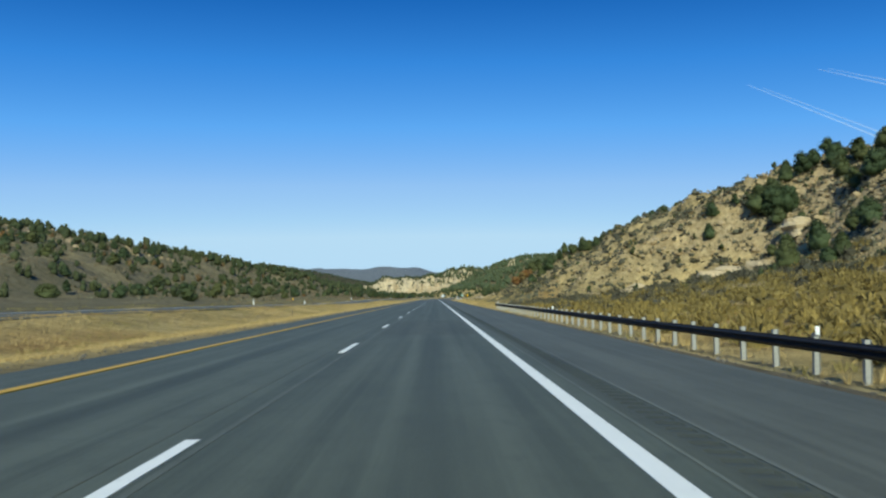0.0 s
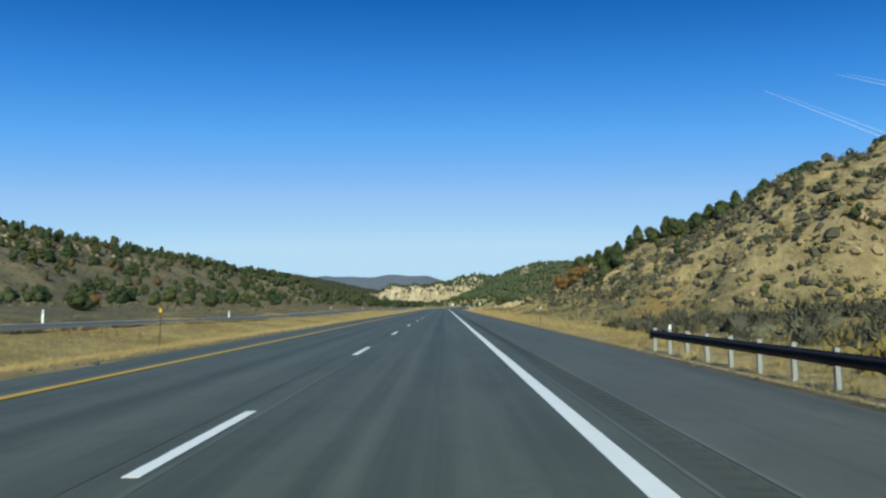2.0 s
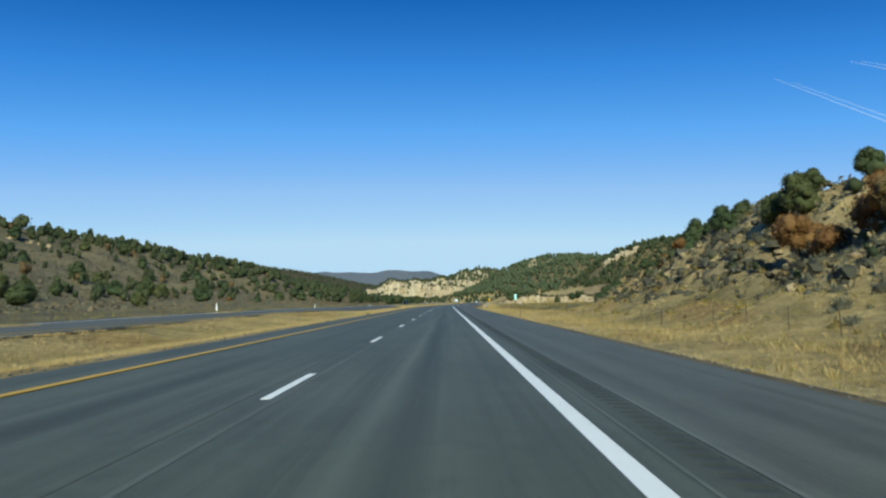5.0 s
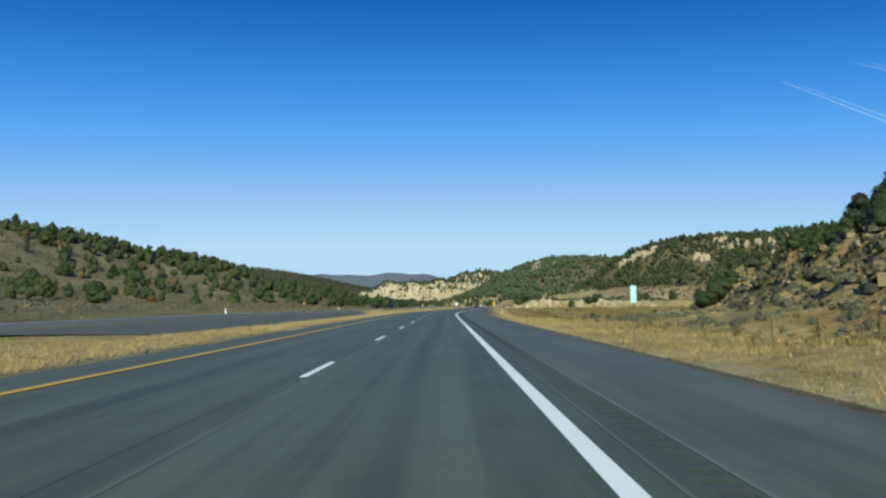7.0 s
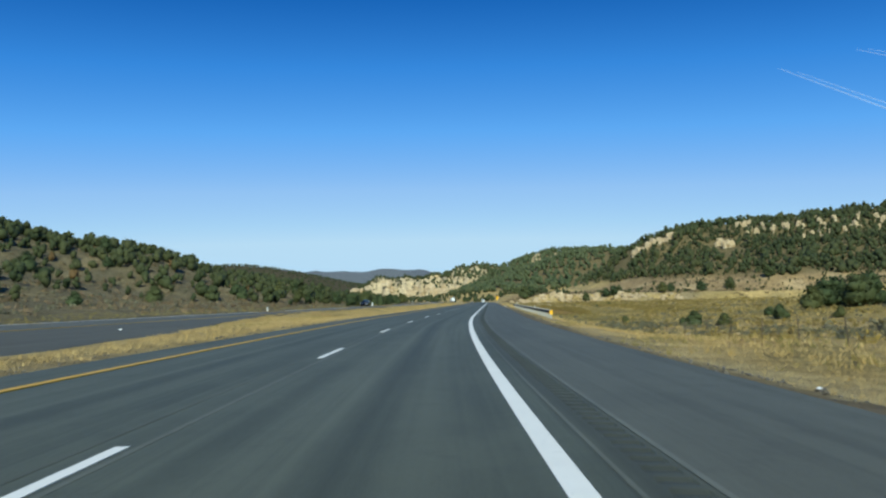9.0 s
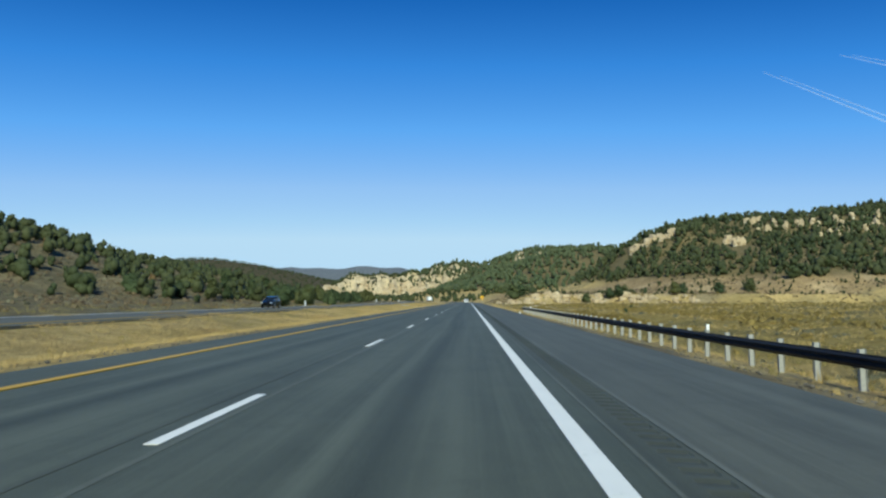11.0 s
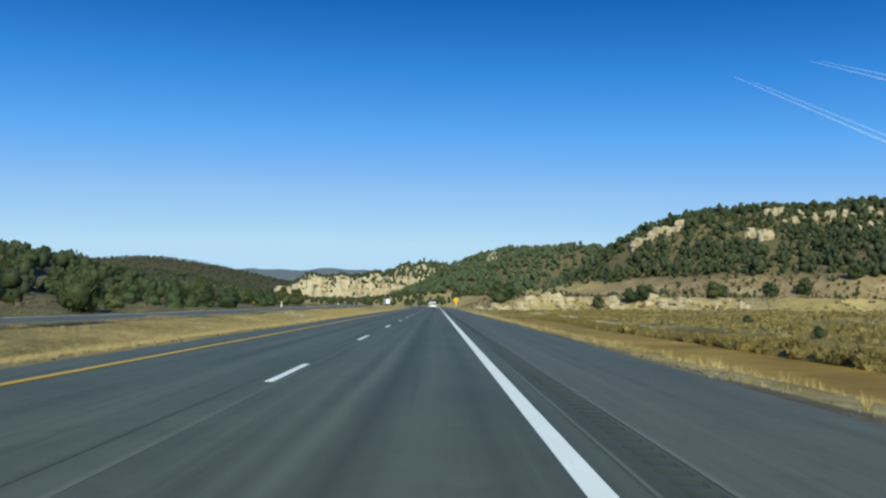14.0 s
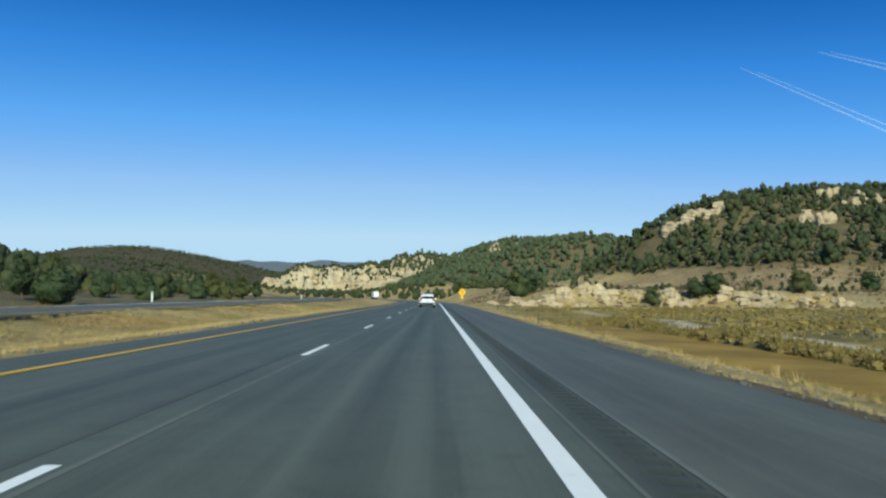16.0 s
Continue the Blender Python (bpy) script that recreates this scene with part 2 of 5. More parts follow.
def road_coords(x, y):
    s = np.interp(y, CY, S)
    for _ in range(2):
        p = np.interp(s, S, PSI)
        dx, dy = x - np.interp(s, S, CX), y - np.interp(s, S, CY)
        s = s - dx * np.sin(p) * 0 + (-dx * np.sin(p) + dy * np.cos(p)) * 0.9
    p = np.interp(s, S, PSI)
    return s, (x - np.interp(s, S, CX)) * np.cos(p) + (y - np.interp(s, S, CY)) * np.sin(p)


def ramp(x, a, b):
    t = np.clip((x - a) / (b - a), 0, 1)
    return t * t * (3 - 2 * t)


def soft(x, w):
    """A smooth max(x, 0)."""
    return np.where(x > 8 * w, x, w * np.log1p(np.exp(np.clip(x / w, -40, 8))))


def waves(x, y, size, seed=0):
    """Cheap smooth noise, about -1 to 1."""
    r = np.random.RandomState(seed)
    z = 0
    for _ in range(7):
        a, k, q = r.uniform(0, 2 * np.pi), (2 * np.pi / size) * r.uniform(0.6, 1.7), r.uniform(0, 6.3)
        z = z + np.sin(k * (np.cos(a) * x + np.sin(a) * y) + q)
    return z / 3.2


def opposite_z(s):
    return np.interp(s, [0, 50, 100, 175, 260, 350, 480, 560, 620, 700, 1000], [0.35, 0.3, 0.1, -0.4, -0.1, 0.0, 0.0, -0.1, 0.05, 0.3, 0.5])


EDGE_L, EDGE_R = -5.2, 7.7          # edges of the pavement
OPP_A, OPP_B = -30.5, -18.5         # the opposite carriageway


def apron_edge(s):
    """The near edge of the median crossover."""
    return np.interp(s, [276, 300, 336, 351, 385], [-9.4, -8.8, -7.8, -10.0, -18.0])


def lump(x, y, cx, cy, sx, sy, h, power=2.0):
    return h * np.exp(-(np.abs((x - cx) / sx) ** power + np.abs((y - cy) / sy) ** power))


def strata(x, y, cut):
    """Ledges of harder rock in the cut: their rise over the even slope, and where the risers stand."""
    thick = 3.1
    q = (cut + 0.045 * (y - 250) + 1.0 * waves(x, y, 34, 81) + 0.3 * waves(x, y, 9, 82)) / thick
    f = q - np.floor(q)
    power = 0.30 + 0.35 * ramp(y, 235, 275) + 0.25 * ramp(waves(x, y, 26, 83), 0.0, 0.8)
    return power * thick * (ramp(f, 0.36, 0.64) - f), ramp(f, 0.30, 0.42) * (1 - ramp(f, 0.58, 0.70)) * power


def height(x, y):
    s, off = road_coords(x, y)
    near = ramp(np.abs(off), 8, 40)
    # median ditch, and the ground along the left
    oz = opposite_z(s)
    z = np.zeros_like(x)
    t = np.clip((off - EDGE_L) / (OPP_B - EDGE_L), 0, 1)
    ditch = 0.75 * (1 - ramp(s, 252, 274) * (1 - ramp(s, 368, 390)))
    z = np.where(off < EDGE_L, oz * t - ditch * np.sin(np.pi * t) ** 2, z)
    z = np.where(off < OPP_B, oz, z)
    z = np.where(off < OPP_A, oz - 0.5 * ramp(-off, 31, 36) + 2.2 * ramp(-off, 40, 110), z)
    # right verge
    z = np.where(off > EDGE_R, -0.14 - 0.60 * ramp(off, EDGE_R, 10.8), z)
    fill = ramp(s, 345, 385) * (1 - ramp(s, 640, 760))
    z = np.where(off > 10.0, z - 1.9 * ramp(off, 11.2, 17.5) * fill, z)
    z = z + np.where(off > 17, fill * 2.2 * ramp(off, 40, 130), 0)
    pool = ramp(s, 488, 496) * (1 - ramp(s, 650, 668))
    z = z - 1.1 * fill * pool * ramp(off, 15.5, 17.5) * (1 - ramp(off, 26.5, 28.5))
    z = z + np.where(off > 20, 0.45 * pool * ramp(off, 27, 29.5) + 0.5 * ramp(s, 488, 510) * (1 - ramp(s, 700, 730)) * ramp(off, 30, 32) * (1 - ramp(off, 38, 60)), 0)
    # left ridge
    toe = np.interp(y, [-400, 300, 470, 550, 620, 660, 700, 760, 850, 1000], [125, 122, 116, 96, 60, 55, 62, 80, 97, 130])
    cap = np.interp(y, [-400, 400, 540, 600, 650, 760, 850, 950, 1080], [92, 90, 82, 52, 30, 17, 19, 10, 0])
    d = -x - toe + 9 * waves(x, y, 90, 3) + 4 * waves(x, y, 37, 4)
    hill = np.interp(y, [300, 420, 640, 760], [0.34, 0.325, 0.325, 0.35]) * soft(d, np.interp(y, [300, 450, 650, 800], [8, 14, 9, 7]))
    hill = cap * (1 - np.exp(-hill / np.maximum(cap, 0.1) * 1.15)) * 1.08
    z = z + np.where(off < OPP_A - 3, hill, 0)
    # right cut slope
    toe = np.interp(y, [-400, 60, 104, 118, 128, 138, 152, 274, 290, 300, 312, 330, 350, 365, 385, 410, 440], [66, 62, 60, 56, 45, 27, 21.5, 21.5, 26, 31, 32, 34, 38, 44, 54, 74, 130])
    cap = np.interp(y, [-400, 90, 140, 180, 220, 250, 272, 300, 330, 361, 390, 420], [24, 25, 27.2, 27, 21.5, 17, 16, 13.5, 11.5, 10, 6, 0])
    steep = np.interp(y, [-400, 100, 135, 170, 300], [0.8, 0.8, 0.66, 0.56, 0.53])
    d = x - toe + 2.6 * waves(x, y, 31, 5) + 1.3 * waves(x, y, 13, 6)
    cut = steep * soft(d, 2.5)
    cut = np.where(cut > 0.6 * cap, 0.6 * cap + 0.5 * cap * (1 - np.exp(-(cut - 0.6 * cap) / np.maximum(0.5 * cap, 0.1))), cut)
    bed, weak = strata(x, y, cut)
    cut = cut + np.where(cut > 1.2, bed * ramp(cut, 1.2, 4.0), 0)
    bench = 0.14 * soft(x - 16, 3) * (1 - ramp(y, 100, 150))
    z = z + np.where(off > 10.6, cut + np.clip(bench, 0, 7), 0)
    # terrace with pale ledges, and the wooded mesa behind it
    led = 765 + 14 * waves(x, y, 80, 7) - 0.05 * (x - 90)
    z = z + 5.5 * ramp(y, led - 16, led) * ramp(x, 48, 72) * (1 - ramp(y, 1100, 1300))
    crest = np.interp(x, [40, 110, 140, 159, 180, 198, 232, 267, 326, 437, 900, 1500], [0, 4, 9, 20, 37, 48, 61, 67, 71, 82, 96, 110])
    m0 = np.interp(x, [40, 150, 264, 600], [830, 800, 752, 700]) + 16 * waves(x, y, 110, 8)
    rise = np.clip((y - m0) / (985 - m0), 0, 1.15)
    mesa = crest * np.clip(0.9 * rise + 0.1 * ramp(rise, 0.7, 0.9), 0, 1.0)
    z = z + mesa * (1 - ramp(y, 1000, 1120))
    # hills beyond
    z = z + lump(x, y, 262, 1400, 170, 170, 75, 2.2) + lump(x, y, 150, 1620, 110, 110, 38, 2.2) + lump(x, y, 300, 1720, 170, 120, 84, 2.2)
    face = 1590 + 16 * waves(x, y, 70, 9) + 15 * waves(x, 0.3 * y, 26, 17) + 5 * waves(x, 0.4 * y, 11, 20) + 0.12 * np.abs(x + 40)
    z = z + (41 + 4 * waves(x, y, 60, 10)) * ramp(y, face, face + 75) * ramp(x, -215, -115) * (1 - ramp(x, 40, 150)) * (1 - ramp(y, 1800, 2000))
    z = z + lump(x, y, -560, 2150, 380, 260, 103) + lump(x, y, -330, 1450, 160, 190, 42) + lump(x, y, -1650, 2500, 500, 500, 100)
    z = z + lump(x, y, 900, 2300, 600, 500, 150)
    far = ramp(y, 3300, 4300)
    z = z + far * (165 + 16 * waves(x, y, 900, 11) + 8 * waves(x, y, 260, 12) + np.interp(x, [-2500, -900, -300, 150, 500], [0, 15, 12, -25, -40]))
    z = z + near * (0.35 * waves(x, y, 23, 13) + 0.18 * waves(x, y, 9, 14)) * (1 - 0.6 * ramp(y, 1200, 1500))
    rough = ramp(cut, 2, 8) + ramp(hill, 2, 10) * 0.6
    z = z + np.where(np.abs(off) > 12, rough * (0.45 * waves(x, y, 7, 15) + 0.3 * waves(x, y, 4.6, 16))
             + ramp(cut, 1.5, 6) * (1.3 * np.abs(waves(0.35 * x, y, 9, 18)) + 0.8 * np.abs(waves(x, y, 5.5, 19)) - 0.9), 0)
    return z


def ground_z(x, y):
    return height(np.atleast_1d(np.asarray(x, float)), np.atleast_1d(np.asarray(y, float)))


# ---- mesh helpers ----


def mesh_np(name, verts, faces, mats, smooth=False):
    """A mesh from arrays: faces all have the same number of corners."""
    me = bpy.data.meshes.new(name)
    v, f = np.asarray(verts, np.float32), np.asarray(faces, np.int32)
    n = f.shape[1]
    me.vertices.add(len(v))
    me.vertices.foreach_set("co", v.ravel())
    me.loops.add(f.size)
    me.loops.foreach_set("vertex_index", f.ravel())
    me.polygons.add(len(f))
    me.polygons.foreach_set("loop_start", np.arange(0, f.size, n, dtype=np.int32))
    me.polygons.foreach_set("use_smooth", np.full(len(f), smooth))
    for mt in mats if isinstance(mats, (list, tuple)) else [mats]:
        me.materials.append(mt)
    me.update(calc_edges=True)
    me.validate()
    return me


def grid_faces(nr, nc):
    a = (np.arange(nr - 1)[:, None] * nc + np.arange(nc - 1)[None]).ravel()
    return np.stack([a, a + 1, a + nc + 1, a + nc], 1)


def part(name, bm, material, parent, label=""):
    """Links a bmesh as one mesh object under a thing or a part."""
    me = bpy.data.meshes.new(name)
    bm.normal_update()
    bm.to_mesh(me)
    bm.free()
    me.materials.append(material)
    ob = new(name, me)
    ob.parent = parent
    return tagged(ob, label)


def box(bm, x0, y0, z0, x1, y1, z1, bevel=0.0):
    r = bmesh.ops.create_cube(bm, size=1.0, matrix=Matrix.Translation(((x0 + x1) / 2, (y0 + y1) / 2, (z0 + z1) / 2)) @ Matrix.Diagonal((x1 - x0, y1 - y0, z1 - z0, 1)))
    if bevel:
        es = list({e for v in r["verts"] for e in v.link_edges})
        bmesh.ops.bevel(bm, geom=es, offset=bevel, segments=2, affect="EDGES", profile=0.6)
    return bm


def tube(bm, a, b, r0, r1=None, n=8):
    a, b = Vector(a), Vector(b)
    m = Matrix.Translation((a + b) / 2) @ (b - a).to_track_quat("Z", "Y").to_matrix().to_4x4()
    bmesh.ops.create_cone(bm, cap_ends=True, segments=n, radius1=r0, radius2=r0 if r1 is None else r1, depth=(b - a).length, matrix=m)
    return bm


def lane(me, off, s):
    """Metres across and along the road, for the wear of the asphalt."""
    a = me.attributes.new("lane", "FLOAT_VECTOR", "POINT")
    a.data.foreach_set("vector", np.stack([off, s, 0 * s], -1).astype(np.float32).ravel())


def ribbon(name, s0, s1, step, offs, zs, material, label, category, zfun=None, kind="structure"):
    """A strip along the road: offsets and heights across, with a skirt down at both edges."""
    ss = np.arange(s0, s1 + step * 0.5, step)
    offs, zs = np.asarray(offs, float), np.asarray(zs, float)
    offs = np.concatenate([[offs[0]], offs, [offs[-1]]])
    zs = np.concatenate([[zs[0] - 0.18], zs, [zs[-1] - 0.18]])
    x, y = road_at(ss[:, None], offs[None])
    z = np.broadcast_to(zs[None], x.shape) + (zfun(ss)[:, None] if zfun else 0)
    me = mesh_np(name, np.stack([x, y, z], -1).reshape(-1, 3), grid_faces(len(ss), len(offs)), material)
    lane(me, np.broadcast_to(offs[None], x.shape), np.broadcast_to(ss[:, None], x.shape))
    return tagged(new(name, me), label, category, kind=kind)

# ---- ground ----


def graded(stops):
    """Places with spacing that grows: (start, step), ..., end."""
    out = []
    for (a, h), (b, _) in zip(stops[:-1], stops[1:]):
        n = max(1, round((b - a) / h))
        out.append(np.linspace(a, b, n, endpoint=False))
    return np.concatenate(out + [[stops[-1][0]]])


def mixed(a, b, t):
    return a * (1 - t[..., None]) + np.asarray(b, float) * t[..., None]


def earth(x, y, z):
    """The soil's colour, by the lie of the land; haze is painted in far off."""
    s, off = road_coords(x, y)
    n1, n2 = waves(x, y, 26, 21), waves(x, y, 8, 22)
    c = np.broadcast_to(np.array((0.56, 0.42, 0.185)), (*x.shape, 3)).copy()
    c = mixed(c, (0.30, 0.250, 0.130), ramp(n1 + 0.5 * n2, -0.2, 0.9) * ramp(np.abs(off), 12, 20) * 0.8)
    c = mixed(c, (0.62, 0.50, 0.27), ramp(off + 0.4 * n2, 9.4, 10.0) * (1 - ramp(off + 0.8 * n1, 11.0, 12.6)) * 0.8)
    patch = ramp(waves(x, 0.35 * y, 5, 25) + 0.6 * waves(x, y, 17, 26), 0.15, 0.8)
    c = mixed(c, (0.235, 0.195, 0.070), patch * ramp(np.abs(off), 10.5, 12.5) * (np.abs(off) < 40) * 0.5)
    c = mixed(c, (0.43, 0.255, 0.085), ramp(waves(0.6 * x, 0.25 * y, 6, 27), 0.35, 0.9) * ramp(np.abs(off), 10.0, 12.0) * (np.abs(off) < 30) * 0.6)
    c = mixed(c, (0.185, 0.155, 0.115), (1 - ramp(off + 0.35 * n2, 9.2, 10.7)) * (off > 0) * 0.9)
    c = mixed(c, (0.235, 0.215, 0.18), (1 - ramp(-off + 0.2 * n2, 5.35, 5.95)) * (off < 0) * 0.9)
    left = ramp(-off, 29.4, 30.6) * (y < 1100)
    c = mixed(c, (0.185, 0.160, 0.098), left)
    c = mixed(c, (0.26, 0.215, 0.125), left * ramp(n1 - 0.4 * n2, 0.0, 0.8) * 0.8)
    c = mixed(c, (0.40, 0.30, 0.18), left * ramp(z, 26, 36) * ramp(n1, 0.1, 0.7) * ramp(500 - y, 0, 60))
    cut = ramp(x, 20, 30) * (y < 420) * ramp(z, 1.0, 4.0)
    c = mixed(c, (0.56, 0.43, 0.215), cut)
    c = mixed(c, (0.28, 0.225, 0.135), cut * ramp(n1 + n2, 0.1, 0.8) * 0.5)
    c = mixed(c, (0.48, 0.33, 0.135), cut * ramp(y, 255, 300) * 0.8)
    c = mixed(c, (0.52, 0.40, 0.235), cut * ramp(z, 6, 12) * ramp(150 - y, 0, 25) * 0.8)
    mead = ramp(off, 16, 24) * ramp(y, 400, 440) * (1 - ramp(y, 720, 760))
    c = mixed(c, (0.36, 0.275, 0.095), mead)
    c = mixed(c, (0.22, 0.185, 0.080), mead * ramp(n1, 0.1, 0.6) * 0.8)
    led = 765 + 14 * waves(x, y, 80, 7) - 0.05 * (x - 90)
    ledge = ramp(x, 45, 60) * ramp(y, led - 24, led - 12) * (1 - ramp(y, led + 4, led + 22))
    sand = (1 - ramp(np.abs(off - 32.8 + 0.5 * waves(x, y, 30, 24)), 0.8, 1.5)) * ramp(s, 570, 600) * ramp(n1, -1.2, -0.5) * (1 - ramp(s, 695, 710))
    c = mixed(c, (0.66, 0.55, 0.36), sand)
    c = mixed(c, (0.60, 0.47, 0.29), ledge * ramp(n1 + n2, 0.05, 0.7) * (1 - ramp(x, 130, 180)))
    terrace = ramp(x, 45, 70) * ramp(y, led + 2, led + 16) * (1 - ramp(y, 900, 940))
    c = mixed(c, (0.38, 0.275, 0.145), terrace)
    c = mixed(c, (0.54, 0.41, 0.235), terrace * ramp(n1, 0.25, 0.8) * 0.8)
    wood = ramp(x, 30, 90) * ramp(y, 780, 800) * ramp(z, 14, 20)
    c = mixed(c, (0.19, 0.155, 0.080), wood)
    face = ramp(y, 1560, 1600) * (1 - ramp(y, 1660, 1690)) * ramp(x, -230, -150) * (1 - ramp(x, 60, 130))
    c = mixed(c, (0.60, 0.50, 0.34), face)
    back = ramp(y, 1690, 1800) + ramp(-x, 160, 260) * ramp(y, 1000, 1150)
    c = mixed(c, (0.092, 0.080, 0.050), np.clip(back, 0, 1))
    # blue-grey distance haze, put into the colour of the farthest hills
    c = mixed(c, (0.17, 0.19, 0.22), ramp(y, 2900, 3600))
    return c


gx = graded([(-2600, 130), (-1000, 45), (-420, 14), (-230, 5), (-60, 3), (-36, 1.6), (110, 1.6), (135, 5), (330, 10), (520, 40), (1000, 130), (2600, 1)])
gy = graded([(-420, 30), (-60, 4), (85, 1.7), (400, 3.0), (700, 4), (1010, 9), (1560, 5), (1700, 18), (2100, 60), (4950, 1)])
GX, GY = np.meshgrid(gx, gy)
GS, GO = road_coords(GX, GY)
GZ = height(GX, GY)
# the roadbed lies just under the pavement
under = ((GO > EDGE_L - 1.0) & (GO < EDGE_R + 1.2)) | ((GO > OPP_A - 0.8) & (GO < OPP_B + 0.8)) | ((GO > -20) & (GO < apron_edge(GS) - 1.2) & (GS > 277) & (GS < 383))
under = under & (GS < 1400)
GZ = np.where(under, np.minimum(GZ - 0.16, GZ), GZ)
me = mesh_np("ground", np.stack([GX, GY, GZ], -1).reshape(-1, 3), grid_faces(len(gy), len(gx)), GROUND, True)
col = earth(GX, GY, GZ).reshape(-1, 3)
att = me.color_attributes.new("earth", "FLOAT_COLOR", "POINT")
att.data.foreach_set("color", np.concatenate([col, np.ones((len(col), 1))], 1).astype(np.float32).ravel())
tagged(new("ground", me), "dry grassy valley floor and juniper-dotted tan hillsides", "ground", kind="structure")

# ---- road ----
ROAD_END = 1300
ribbon("road", -60, ROAD_END, 2.0, [EDGE_L, -1.9, 0, 1.9, 3.96], [-0.02, 0, 0, 0, 0], ASPHALT, "two dark grey asphalt lanes with worn wheel tracks", "road")
ribbon("road_shoulder", -60, ROAD_END, 2.0, [4.60, 6.2, EDGE_R], [-0.03, -0.08, -0.13], SHOULDER, "wide brownish-grey asphalt shoulder beside the lanes", "shoulder")
ribbon("opposite_road", -60, ROAD_END, 3.0, [OPP_A, -24.5, OPP_B], [0, 0.06, 0], FAR_ASPHALT, "paler grey opposite carriageway beyond the median", "road", opposite_z)
# milled rumble strip between lane and shoulder
ss = np.arange(-40, 640, 0.07625)
oo = np.array([3.96, 4.20, 4.22, 4.46, 4.48, 4.60])
dip = np.array([0.0, 0.014, 0.014, 0.0])[np.arange(len(ss)) % 4]
ZZ = np.array([0, -0.01, -0.01, -0.02, -0.02, -0.03])[None] - dip[:, None] * np.array([0, 0, 1, 1, 0, 0])[None]
x, y = road_at(ss[:, None], oo[None])
me = mesh_np("rumble_strip", np.stack([x, y, ZZ], -1).reshape(-1, 3), grid_faces(len(ss), 6), [BAND, GROOVE])
slot = np.zeros((len(ss) - 1, 5), np.int32)
slot[1::4, 2] = slot[2::4, 2] = 1
me.polygons.foreach_set("material_index", slot.ravel())
lane(me, np.broadcast_to(oo[None], x.shape), np.broadcast_to(ss[:, None], x.shape))
tagged(new("rumble_strip", me), "dark milled rumble strip along the shoulder edge", "rumble strip", kind="structure")
ribbon("rumble_strip_far", 640, ROAD_END, 3.0, [3.96, 4.60], [0, -0.03], BAND, "dark milled rumble strip along the shoulder edge", "rumble strip")
ss = np.arange(276, 384.1, 3.0)
oo = -18.45 + (apron_edge(ss)[:, None] + 18.45) * np.array([0, 0, 0.5, 0.93, 1])[None]
ZZ = opposite_z(ss)[:, None] * (1 - np.clip((oo + 18.45) / 13, 0, 1)) + np.array([-0.14, 0.03, 0.05, 0.03, -0.07])[None]
x, y = road_at(ss[:, None], oo)
me = mesh_np("crossover_apron", np.stack([x, y, ZZ], -1).reshape(-1, 3), grid_faces(len(ss), 5), APRON)
lane(me, oo, np.broadcast_to(ss[:, None], x.shape))
tagged(new("crossover_apron", me), "dark worn asphalt apron of the median crossover", "road", kind="structure")
ribbon("rumble_edge_seam", -60, 640, 2.0, [4.535, 4.605], [-0.018, -0.026], PALE_SEAM, "pale worn seam between rumble strip and shoulder", "road seam")
ribbon("rumble_inner_seam", -60, 640, 2.0, [3.99, 4.035], [0.001, -0.002], SEAM, "faint pale seam beside the rumble strip", "road seam")
ribbon("lane_seam", -60, 700, 2.0, [0.12, 0.19], [0.003, 0.003], SEAM, "pale worn paving seam beside the lane line", "road seam")
ribbon("tar_seam", -60, 700, 2.0, [-0.30, -0.265], [0.003, 0.003], SEALED, "dark tar-sealed paving seam along the lane line", "road seam")
ribbon("road_patch", 22, 34.5, 2.5, [0.25, 3.45], [0.004, 0.004], SEALED, "darker resurfaced asphalt patch across one lane", "road patch")
# painted lines
ribbon("edge_line_white", -60, ROAD_END, 2.0, [3.54, 3.74], [0.006, 0.006], WHITE_LINE, "solid white edge line with slightly worn paint", "road marking")
ribbon("edge_line_yellow", -60, ROAD_END, 2.0, [-3.80, -3.60], [0.006, 0.006], YELLOW_LINE, "solid yellow edge line beside the median", "road marking")
ribbon("opposite_edge_line_yellow", -60, ROAD_END, 4.0, [-20.0, -19.85], [0.045, 0.045], YELLOW_LINE, "solid yellow edge line of the opposite carriageway", "road marking", opposite_z)
ribbon("opposite_edge_line_white", -60, ROAD_END, 4.0, [-28.3, -28.1], [0.045, 0.045], WHITE_LINE, "solid white edge line of the opposite carriageway", "road marking", opposite_z)
bm = box(bmesh.new(), -0.065, 0, 0.0, 0.065, 3.05, 0.006)
bmesh.ops.subdivide_edges(bm, edges=[e for e in bm.edges if e.calc_length() > 1], cuts=9)
for v in bm.verts:
    v.co.x += 0.008 * noise.noise(Vector((v.co.y * 3, v.co.x * 40, 0)))
me = bpy.data.meshes.new("lane_dash")
bm.to_mesh(me)
bm.free()
me.materials.append(WHITE_LINE)
for k in range(-4, 96):
    s = 2.81 + 12.192 * k
    x, y = road_at(s, 0.0)
    ob = new("lane_dash", me)
    ob.matrix_world = pose(float(x), float(y), 0.001, 0, 0, math.degrees(float(np.interp(s + 1.5, S, PSI))))
    tagged(ob, "white broken lane line dash painted on asphalt", "road marking", "lane dashes", "structure")

# ---- guardrails ----


def place(s, off, dz=0.0):
    x, y = road_at(s, off)
    return float(x), float(y), float(ground_z(x, y)[0]) + dz, math.degrees(float(np.interp(s, S, PSI)))


